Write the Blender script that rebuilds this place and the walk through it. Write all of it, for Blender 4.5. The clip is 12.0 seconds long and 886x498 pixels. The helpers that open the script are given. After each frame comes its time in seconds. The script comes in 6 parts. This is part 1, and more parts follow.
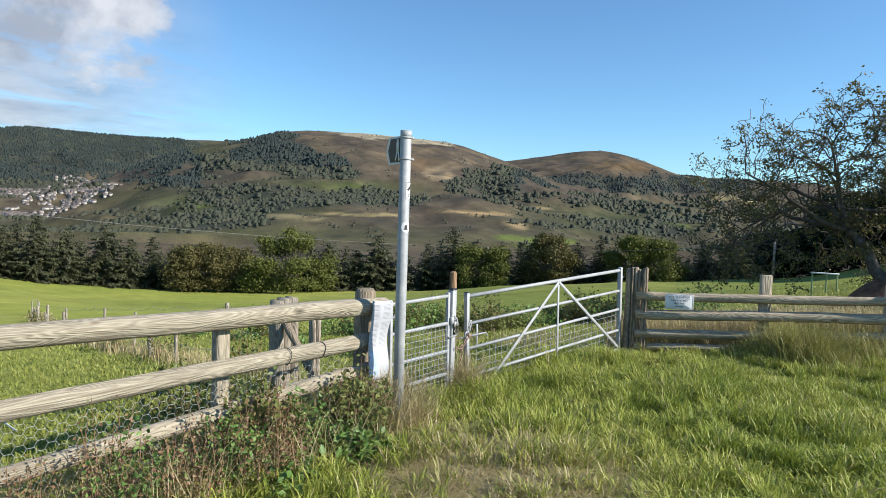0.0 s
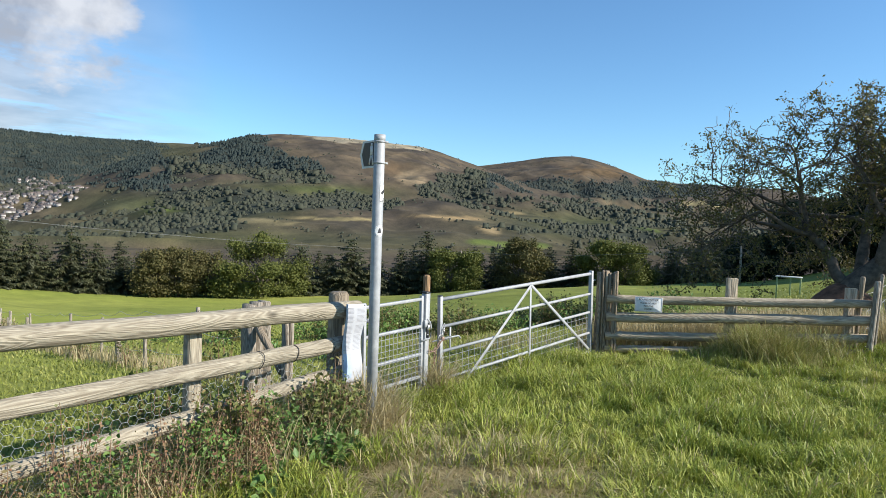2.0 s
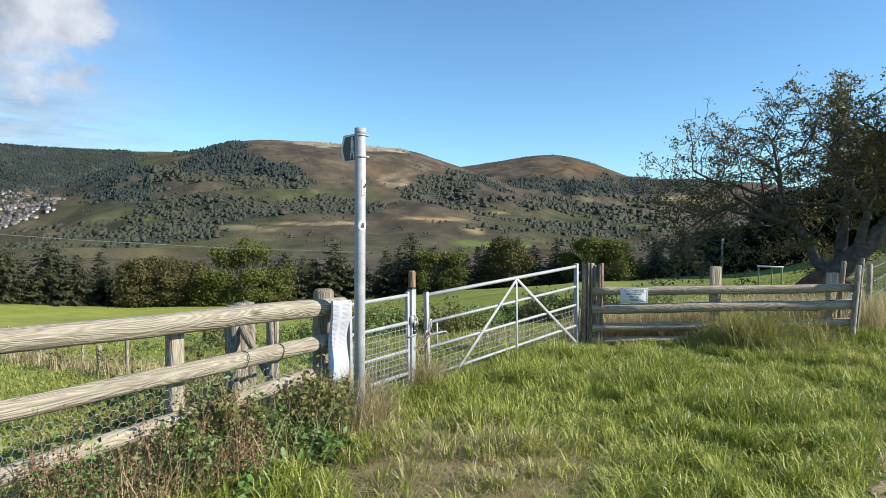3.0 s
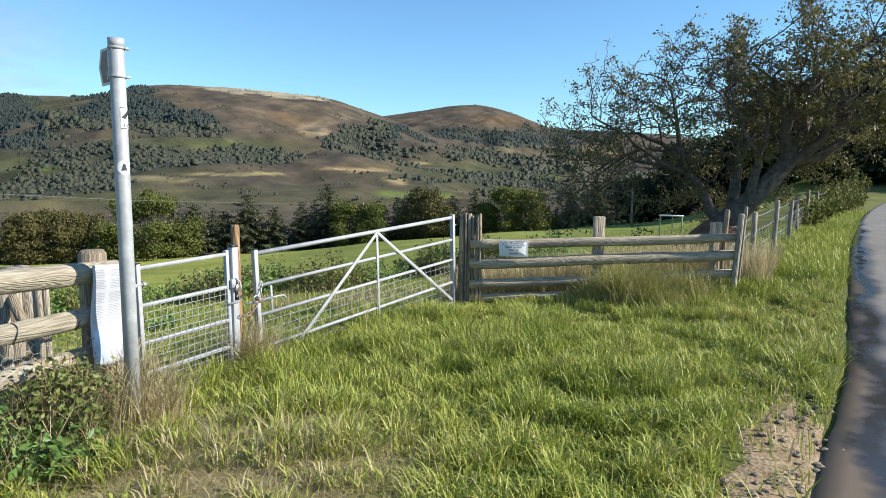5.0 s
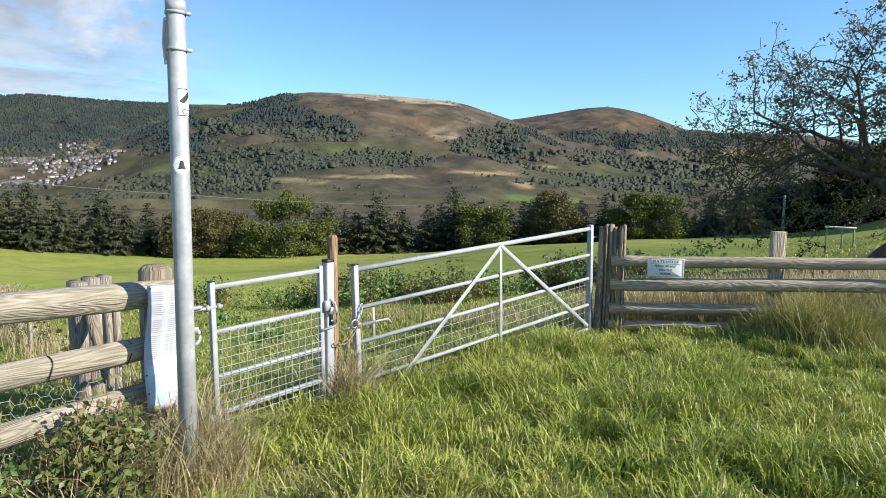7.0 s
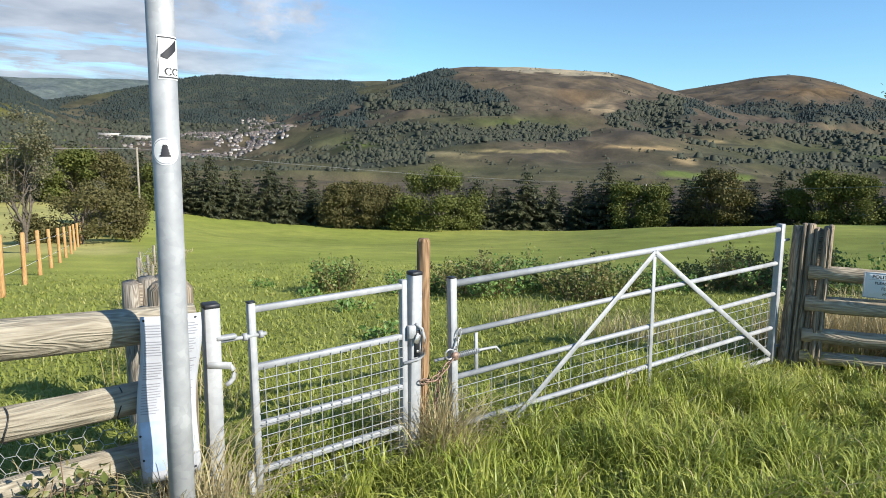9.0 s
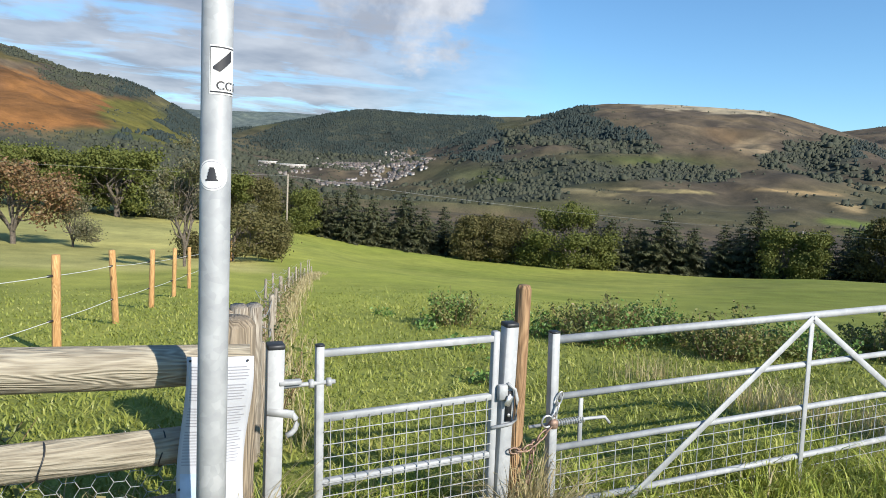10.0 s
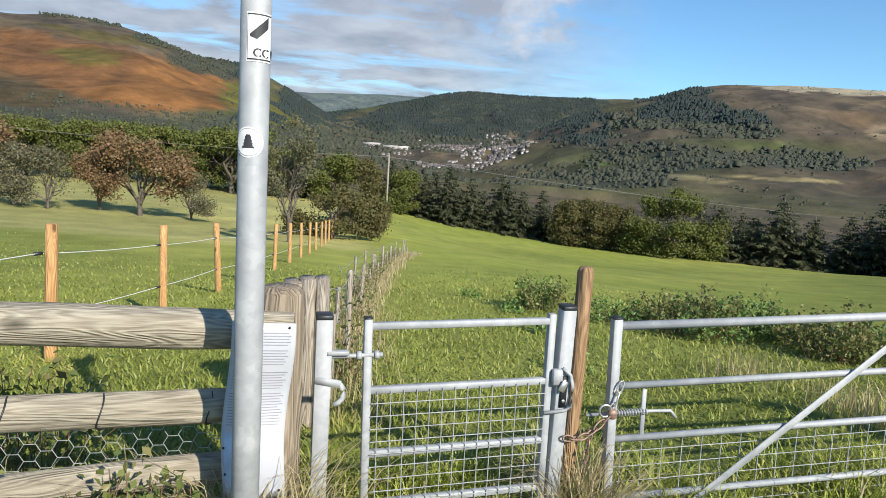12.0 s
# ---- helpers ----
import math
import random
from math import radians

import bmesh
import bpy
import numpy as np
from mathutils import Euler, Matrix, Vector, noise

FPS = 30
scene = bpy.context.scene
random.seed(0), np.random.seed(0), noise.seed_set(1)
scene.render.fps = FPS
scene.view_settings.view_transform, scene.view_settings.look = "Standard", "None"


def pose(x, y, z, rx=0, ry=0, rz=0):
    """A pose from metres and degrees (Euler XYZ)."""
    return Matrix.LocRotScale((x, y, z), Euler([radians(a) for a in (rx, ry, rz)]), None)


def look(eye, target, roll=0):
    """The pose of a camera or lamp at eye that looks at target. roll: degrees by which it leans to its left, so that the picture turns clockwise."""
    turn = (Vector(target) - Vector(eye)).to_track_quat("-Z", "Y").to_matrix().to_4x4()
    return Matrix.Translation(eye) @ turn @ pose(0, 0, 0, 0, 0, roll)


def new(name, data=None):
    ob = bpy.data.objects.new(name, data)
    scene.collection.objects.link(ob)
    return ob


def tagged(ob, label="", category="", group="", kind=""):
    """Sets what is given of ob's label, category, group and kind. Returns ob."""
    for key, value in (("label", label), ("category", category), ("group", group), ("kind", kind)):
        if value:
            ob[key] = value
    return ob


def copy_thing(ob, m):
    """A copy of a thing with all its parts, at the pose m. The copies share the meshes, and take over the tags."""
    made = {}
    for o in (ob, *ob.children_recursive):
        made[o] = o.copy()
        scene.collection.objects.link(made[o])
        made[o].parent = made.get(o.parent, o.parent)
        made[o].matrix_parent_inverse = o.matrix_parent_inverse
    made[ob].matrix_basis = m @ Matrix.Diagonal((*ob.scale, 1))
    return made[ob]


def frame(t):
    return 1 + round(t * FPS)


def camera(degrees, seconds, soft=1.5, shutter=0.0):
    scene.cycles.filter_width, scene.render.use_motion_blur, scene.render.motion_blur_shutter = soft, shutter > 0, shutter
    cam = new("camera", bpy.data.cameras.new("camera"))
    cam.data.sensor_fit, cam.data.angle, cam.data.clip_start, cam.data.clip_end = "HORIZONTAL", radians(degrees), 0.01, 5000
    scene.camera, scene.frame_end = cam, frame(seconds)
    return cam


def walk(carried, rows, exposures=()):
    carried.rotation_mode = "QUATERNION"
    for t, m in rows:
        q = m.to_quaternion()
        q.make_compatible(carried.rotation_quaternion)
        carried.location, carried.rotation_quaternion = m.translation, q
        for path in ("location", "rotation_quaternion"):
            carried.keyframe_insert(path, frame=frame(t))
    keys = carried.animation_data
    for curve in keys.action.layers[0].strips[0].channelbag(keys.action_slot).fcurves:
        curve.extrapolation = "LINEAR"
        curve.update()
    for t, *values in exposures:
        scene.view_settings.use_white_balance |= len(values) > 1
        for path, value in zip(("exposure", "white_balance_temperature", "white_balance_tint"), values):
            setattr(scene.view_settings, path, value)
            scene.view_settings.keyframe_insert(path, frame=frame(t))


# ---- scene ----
cam = camera(69.8, 12.0, soft=0.9)
PATH = [
    (0, (-0.166, 1.201, 1.669), (-1.531, 2.659, 1.567), 2.0),
    (0.5, (-0.168, 1.193, 1.667), (-1.528, 2.654, 1.544), 1.9),
    (1, (-0.153, 1.183, 1.666), (-1.506, 2.652, 1.555), 1.7),
    (1.5, (-0.141, 1.181, 1.667), (-1.477, 2.666, 1.564), 1.9),
    (2, (-0.14, 1.171, 1.662), (-1.443, 2.685, 1.577), 2.1),
    (2.5, (-0.148, 1.162, 1.658), (-1.438, 2.689, 1.591), 1.5),
    (2.7, (-0.172, 1.161, 1.608), (-1.453, 2.695, 1.539), 0.9),
    (4.3, (-0.128, 1.914, 1.578), (-1.287, 3.529, 1.362), -1.6),
    (4.5, (-0.134, 2.037, 1.573), (-1.255, 3.675, 1.326), -2.8),
    (5, (-0.121, 2.36, 1.551), (-1.184, 4.038, 1.32), 0.5),
    (5.5, (-0.248, 2.523, 1.531), (-1.303, 4.213, 1.355), -0.0),
    (6, (-0.395, 2.737, 1.515), (-1.495, 4.394, 1.309), -0.4),
    (6.5, (-0.564, 2.999, 1.535), (-1.879, 4.494, 1.348), 0.9),
    (7, (-0.775, 3.202, 1.543), (-2.147, 4.64, 1.318), 0.9),
    (7.2, (-0.891, 3.273, 1.573), (-2.288, 4.681, 1.316), -0.4),
    (8.8, (-1.495, 4.017, 1.625), (-3.125, 5.138, 1.331), 2.5),
    (9, (-1.501, 4.121, 1.603), (-3.161, 5.194, 1.291), 1.2),
    (9.5, (-1.611, 4.334, 1.605), (-3.347, 5.284, 1.319), 4.8),
    (10, (-1.778, 4.442, 1.602), (-3.634, 5.154, 1.381), 3.1),
    (10.5, (-1.819, 4.575, 1.588), (-3.724, 5.103, 1.283), 2.7),
    (11, (-1.809, 4.641, 1.582), (-3.736, 5.08, 1.276), 4.7),
    (11.5, (-1.784, 4.645, 1.579), (-3.706, 5.124, 1.303), 5.0),
    (12, (-1.781, 4.634, 1.578), (-3.715, 5.053, 1.286), 3.9),
]
walk(cam, [(t, look(eye, target, roll)) for t, eye, target, roll in PATH], [(0.0, 0.58), (2.7, 0.6), (4.5, 0.72), (7.0, 0.72), (9.5, 0.6), (12.0, 0.5)])
# ---- light ----
SUN = Vector((3.90, 1.74, 2.62)).normalized()
sun_data = bpy.data.lights.new("sun", "SUN")
sun_data.energy, sun_data.angle, sun_data.color = 5.0, radians(0.6), (1.0, 0.94, 0.84)
sun = new("sun", sun_data)
sun.matrix_world = look(SUN * 50, (0, 0, 0))

world = bpy.data.worlds.new("sky")
scene.world = world
world.use_nodes = True
wn, wl = world.node_tree.nodes, world.node_tree.links
bg = wn["Background"]
sky = wn.new("ShaderNodeTexSky")
sky.sky_type, sky.sun_disc = "NISHITA", False
sky.sun_elevation, sky.sun_rotation = math.asin(SUN.z), math.atan2(SUN.x, SUN.y)
sky.altitude, sky.air_density, sky.dust_density, sky.ozone_density = 250, 1.0, 0.15, 3.0
bg.inputs["Strength"].default_value = 0.097


# ---- node helpers ----
class Nodes:
    """A small wrapper that makes nodes and links in one call."""

    def __init__(self, tree):
        self.tree = tree

    def add(self, kind, values=()):
        n = self.tree.nodes.new("ShaderNode" + kind)
        for key, value in dict(values).items():
            if isinstance(value, bpy.types.NodeSocket):
                self.tree.links.new(value, n.inputs[key])
            else:
                n.inputs[key].default_value = value
        return n

    def noise(self, vector, scale, detail=4.0, rough=0.55, distort=0.0):
        return self.add("TexNoise", {"Vector": vector, "Scale": scale, "Detail": detail, "Roughness": rough, "Distortion": distort}).outputs["Fac"]

    def ramp(self, fac, *stops):
        n = self.add("ValToRGB", {"Fac": fac})
        while len(n.color_ramp.elements) < len(stops):
            n.color_ramp.elements.new(0.5)
        for e, (at, c) in zip(n.color_ramp.elements, stops):
            e.position, e.color = at, (*c, 1) if len(c) == 3 else c
        return n.outputs["Color"]

    def mix(self, fac, a, b, blend="MIX"):
        n = self.add("Mix")
        n.data_type, n.blend_type = "RGBA", blend
        for socket, value in ((n.inputs[0], fac), (n.inputs[6], a), (n.inputs[7], b)):
            if isinstance(value, bpy.types.NodeSocket):
                self.tree.links.new(value, socket)
            else:
                socket.default_value = value if isinstance(value, float) else (*value, 1)
        return n.outputs[2]

    def scaled(self, vector, scale):
        return self.add("Mapping", {"Vector": vector, "Scale": scale}).outputs[0]

    def bump(self, height, strength, distance):
        return self.add("Bump", {"Height": height, "Strength": strength, "Distance": distance}).outputs[0]

    def coord(self, which="Object"):
        return self.add("TexCoord").outputs[which]

    def maths(self, op, a, b=0.0):
        n = self.add("Math")
        n.operation = op
        for socket, value in zip(n.inputs, (a, b)):
            if isinstance(value, bpy.types.NodeSocket):
                self.tree.links.new(value, socket)
            else:
                socket.default_value = value
        return n.outputs[0]


def material(name):
    m = bpy.data.materials.new(name)
    m.use_nodes = True
    return m, Nodes(m.node_tree), m.node_tree.nodes["Principled BSDF"].inputs


def wire(m, socket, name):
    m.node_tree.links.new(socket, m.node_tree.nodes["Principled BSDF"].inputs[name])


# clouds: thin streaks and a few puffs over the far valley
W = Nodes(world.node_tree)
sky_dir = W.coord("Generated")
sep = W.add("SeparateXYZ", {"Vector": sky_dir})
flat = W.add("CombineXYZ", {
    "X": W.maths("DIVIDE", sep.outputs[0], W.maths("ADD", W.maths("MAXIMUM", sep.outputs[2], 0.0), 0.10)),
    "Y": W.maths("DIVIDE", sep.outputs[1], W.maths("ADD", W.maths("MAXIMUM", sep.outputs[2], 0.0), 0.10))}).outputs[0]
streak = W.ramp(W.noise(W.scaled(flat, (1.6, 0.5, 1.0)), 1.5, 8, 0.64, 0.5), (0.36, (0, 0, 0)), (0.62, (1, 1, 1)))
puff = W.ramp(W.noise(W.scaled(flat, (1.0, 1.0, 1.0)), 1.3, 7, 0.55, 0.3), (0.52, (0, 0, 0)), (0.62, (1, 1, 1)))
toward = W.ramp(W.maths("ADD", W.maths("MULTIPLY", sep.outputs[0], -0.985), W.maths("MULTIPLY", sep.outputs[1], -0.17)), (0.76, (0, 0, 0)), (0.93, (1, 1, 1)))
amount = W.maths("MULTIPLY", W.maths("MINIMUM", W.maths("ADD", W.maths("ADD", streak, 0.28), W.maths("MULTIPLY", puff, 0.75)), 0.92), toward)
shade = W.ramp(W.noise(W.scaled(flat, (1.0, 1.0, 1.0)), 1.8, 4), (0.35, (2.5, 2.8, 3.4)), (0.65, (4.3, 4.6, 5.1)))
clear = W.mix(1.0, sky.outputs[0], (0.84, 1.13, 1.27), "MULTIPLY")
# one cumulus over the town
heap = W.add("VectorMath", {0: sky_dir, 1: (-0.925, 0.272, 0.266)})
heap.operation = "DOT_PRODUCT"
ragged = W.maths("MULTIPLY", W.maths("SUBTRACT", W.noise(W.scaled(sky_dir, (1.0, 1.0, 2.0)), 9.0, 8, 0.6), 0.5), 0.034)
heaped = W.ramp(W.maths("ADD", heap.outputs["Value"], ragged), (0.9930, (0, 0, 0)), (0.9972, (0.9, 0.9, 0.9)))
billow = W.ramp(W.noise(sky_dir, 11.0, 5), (0.38, (2.9, 3.2, 3.8)), (0.62, (5.6, 5.8, 6.2)))
wl.new(W.mix(heaped, W.mix(amount, clear, shade), billow), bg.inputs["Color"])


# ---- geometry helpers ----
def fill(mesh, verts, faces):
    """Loads numpy vertices and lists of equal-sided face arrays into a mesh."""
    faces = [np.asarray(f, np.int32) for f in faces if len(f)]
    mesh.vertices.add(len(verts))
    mesh.vertices.foreach_set("co", np.asarray(verts, np.float32).ravel())
    mesh.loops.add(sum(f.size for f in faces))
    mesh.loops.foreach_set("vertex_index", np.concatenate([f.ravel() for f in faces]))
    sizes = np.concatenate([np.full(len(f), f.shape[1], np.int32) for f in faces])
    mesh.polygons.add(len(sizes))
    mesh.polygons.foreach_set("loop_start", np.r_[0, np.cumsum(sizes)[:-1]].astype(np.int32))
    mesh.update(calc_edges=True)
    mesh.validate()


class Geo:
    """Collects tubes, boxes, leaves and strips, and builds one mesh object from them."""

    def __init__(self):
        self.v, self.f3, self.f4, self.n = [], [], [], 0

    def put(self, verts, quads=(), tris=()):
        verts = np.asarray(verts, float)
        if len(quads):
            self.f4.append(np.asarray(quads) + self.n)
        if len(tris):
            self.f3.append(np.asarray(tris) + self.n)
        self.v.append(verts)
        self.n += len(verts)
        return self

    def tube(self, points, radii, sides=8, rough=0.0, cap=True, rng=None):
        p = np.asarray(points, float)
        r = np.broadcast_to(np.asarray(radii, float), (len(p),))
        d = np.gradient(p, axis=0)
        d /= np.linalg.norm(d, axis=1)[:, None] + 1e-12
        ref = np.array((0, 0, 1.0)) if abs(d[0, 2]) < 0.9 else np.array((1.0, 0, 0))
        a = np.cross(d, ref)
        a /= np.linalg.norm(a, axis=1)[:, None] + 1e-12
        b = np.cross(d, a)
        w = np.linspace(0, 2 * np.pi, sides, endpoint=False) + np.pi / sides
        rr = r[:, None] * np.ones(sides)
        if rough and rng is not None:
            rr = rr * (1 + rough * (rng.random(sides)[None] - 0.5) + rough * 0.6 * (rng.random((len(p), sides)) - 0.5))
        ring = p[:, None] + rr[..., None] * (a[:, None] * np.cos(w)[None, :, None] + b[:, None] * np.sin(w)[None, :, None])
        i = np.arange(len(p) - 1)[:, None] * sides
        j = np.arange(sides)[None]
        k = (j + 1) % sides
        quads = np.stack([i + j, i + sides + j, i + sides + k, i + k], -1).reshape(-1, 4)
        verts = ring.reshape(-1, 3)
        tris = []
        if cap:
            n = len(verts)
            verts = np.vstack([verts, p[:1], p[-1:]])
            last = (len(p) - 1) * sides
            tris = [(n, x, (x + 1) % sides) for x in range(sides)] + [(n + 1, last + (x + 1) % sides, last + x) for x in range(sides)]
        return self.put(verts, quads, tris)

    def box(self, centre, size, m=None, bevel=0.0):
        x, y, z = np.asarray(size, float) / 2
        if bevel:
            e = bevel
            prof = [(-x + e, -y), (x - e, -y), (x, -y + e), (x, y - e), (x - e, y), (-x + e, y), (-x, y - e), (-x, -y + e)]
            inn = [(px * (1 - e / x), py * (1 - e / y)) for px, py in prof]
            rings = [[(*q, -z) for q in inn], [(*q, -z + e) for q in prof], [(*q, z - e) for q in prof], [(*q, z) for q in inn]]
            v = np.array([q for ring in rings for q in ring] + [(0, 0, -z), (0, 0, z)])
            quads = [(a * 8 + i, a * 8 + (i + 1) % 8, a * 8 + 8 + (i + 1) % 8, a * 8 + 8 + i) for a in range(3) for i in range(8)]
            tris = [(32, (i + 1) % 8, i) for i in range(8)] + [(33, 24 + i, 24 + (i + 1) % 8) for i in range(8)]
        else:
            v = np.array([(a, b, c) for c in (-z, z) for a, b in ((-x, -y), (x, -y), (x, y), (-x, y))])
            quads, tris = [(3, 2, 1, 0), (4, 5, 6, 7), (0, 1, 5, 4), (1, 2, 6, 5), (2, 3, 7, 6), (3, 0, 4, 7)], []
        if m is not None:
            m = np.array(m.to_3x3())
            v = v @ m.T
        return self.put(v + np.asarray(centre, float), quads, tris)

    def cards(self, centres, sizes, rng, aspect=0.6, up=0.0, bend=0.0, facing=None):
        """Leaves: pointed four-cornered blades with a fold, turned at random (up: how much they lie flat)."""
        c = np.asarray(centres, float)
        n = len(c)
        s = np.broadcast_to(np.asarray(sizes, float), (n,))[:, None]
        u = rng.normal(size=(n, 3))
        u /= np.linalg.norm(u, axis=1)[:, None]
        w = rng.normal(size=(n, 3)) + np.array((0, 0, up)) + (0 if facing is None else facing)
        w -= (w * u).sum(1)[:, None] * u
        w /= np.linalg.norm(w, axis=1)[:, None]
        x = np.cross(u, w)
        v = np.stack([c - u * s, c + x * s * aspect + w * s * bend, c + u * s, c - x * s * aspect + w * s * bend], 1).reshape(-1, 3)
        q = np.arange(n)[:, None] * 4
        return self.put(v, tris=np.concatenate([q + (0, 1, 2), q + (0, 2, 3)]))

    def build(self, name, mat, parent=None, label="", smooth=False):
        mesh = bpy.data.meshes.new(name)
        fill(mesh, np.concatenate(self.v), [np.concatenate(f) for f in (self.f3, self.f4) if f])
        if smooth:
            mesh.polygons.foreach_set("use_smooth", np.ones(len(mesh.polygons), bool))
        mesh.materials.append(mat)
        ob = new(name, mesh)
        ob.parent = parent
        return tagged(ob, label)


def thing(name, m, label, category, group="", kind=""):
    ob = new(name)
    ob.matrix_world = m
    ob.empty_display_size = 0.1
    return tagged(ob, label, category, group, kind)


def part(name, bm, mat, parent, label=""):
    """Links a bmesh as one mesh object under a thing or a part."""
    mesh = bpy.data.meshes.new(name)
    bm.to_mesh(mesh)
    bm.free()
    mesh.materials.append(mat)
    ob = new(name, mesh)
    ob.parent = parent
    return tagged(ob, label)


def writing(name, text, size, m, mat, parent, align="CENTER"):
    """Flat lettering in the built-in font, as a mesh."""
    c = bpy.data.curves.new(name, "FONT")
    c.offset = size * 0.022
    c.body, c.size, c.align_x, c.align_y = text, size, align, "CENTER"
    tmp = bpy.data.objects.new(name, c)
    mesh = bpy.data.meshes.new_from_object(tmp)
    bpy.data.objects.remove(tmp)
    mesh.materials.append(mat)
    ob = new(name, mesh)
    ob.parent = parent
    ob.matrix_local = m
    return ob


def ss(a, b, v):
    t = np.clip((np.asarray(v, float) - a) / (b - a), 0, 1)
    return t * t * (3 - 2 * t)


def vnoise(x, y, seed=0):
    """Smooth value noise on a unit lattice."""
    x, y = np.asarray(x, float), np.asarray(y, float)
    ix, iy = np.floor(x).astype(np.int64), np.floor(y).astype(np.int64)
    fx, fy = x - ix, y - iy
    fx, fy = fx * fx * (3 - 2 * fx), fy * fy * (3 - 2 * fy)

    def h(a, b):
        n = (a * 374761393 + b * 668265263 + seed * 974711) & 0x7FFFFFFF
        n = ((n ^ (n >> 13)) * 1274126177) & 0x7FFFFFFF
        return ((n ^ (n >> 16)) & 0xFFFF) / 65535.0

    return (h(ix, iy) * (1 - fx) + h(ix + 1, iy) * fx) * (1 - fy) + (h(ix, iy + 1) * (1 - fx) + h(ix + 1, iy + 1) * fx) * fy


def fbm(x, y, octaves=4, seed=0):
    return sum(vnoise(x * 2**o, y * 2**o, seed + o) / 2**o for o in range(octaves)) / sum(1 / 2**o for o in range(octaves))


# ---- the lie of the land ----
CX, CY = -2.0, 3.0
# degrees by which the field's lower edge lies above its general slope, by bearing
FIELD_EDGE = ((0, -0.3), (10.4, -0.4), (14.9, -0.15), (18.2, 0.25), (21.5, 0.3), (25, 0.7), (38, 1.1), (45.5, 0.7), (50.3, 0.6), (55.5, 0.4), (65.7, 0.2), (75.8, 0.2), (77, 0.35), (81.9, 0.6), (95, 0.4), (120, 0), (180, 0))


def near_height(x, y):
    """The verge, the dip at the gates and the field that falls away behind them."""
    x, y = np.asarray(x, float), np.asarray(y, float)
    west = np.maximum(-(x + 4.5), 0)
    z = 0.02 + 0.015 * np.clip(y - 8, 0, 13) * ss(-4.4, -2.4, x) + 0.10 * ss(9.3, 11.2, y) * ss(-3.2, -1.4, x)
    z -= 0.16 * ss(-2.8, -4.2, x) * ss(4.4, 6.6, y) + 0.20 * ss(-2.6, -4.0, x) * ss(4.3, 1.5, y)
    z -= 0.06 * ss(-0.5, 0.1, x)
    z -= (7.6 - 2.7 * ss(10, -25, y)) * (1 - np.exp(-((west / 45) ** 1.15))) + 0.0646 * np.clip(y - 7, 0, 400) * ss(0, 75, west)
    z -= 0.035 * np.clip(y - 9, 0, 30) * ss(0.3, 4.0, west)
    z -= 0.30 * ss(14, 21, y) * ss(-3.0, -4.6, x) * ss(60, 34, y)
    z += 0.10 * (fbm(x * 0.35, y * 0.35, 3, 5) - 0.5) * ss(1.0, 4.0, west)
    return z


def profile(az, *pairs):
    a, e = np.array(pairs, float).T
    fine = np.linspace(a[0], a[-1], 400)
    k = np.hanning(15)
    v = np.convolve(np.pad(np.interp(fine, a, e), 7, "edge"), k / k.sum(), "valid")
    return np.interp(az, fine, v)


def ridge(az, r, foot, crest, base, el, power=1.25, spurs=0.0):
    """A hillside that climbs from its foot to a skyline at the given angle of height."""
    top = 1.7 + crest * np.tan(np.radians(el))
    s = np.clip((r - foot) / (crest - foot), 0, 1)
    return np.where(r > foot, base + (top - base) * s**power + spurs * 4 * s * (1 - s) - 0.03 * np.maximum(r - crest, 0), -1e3)


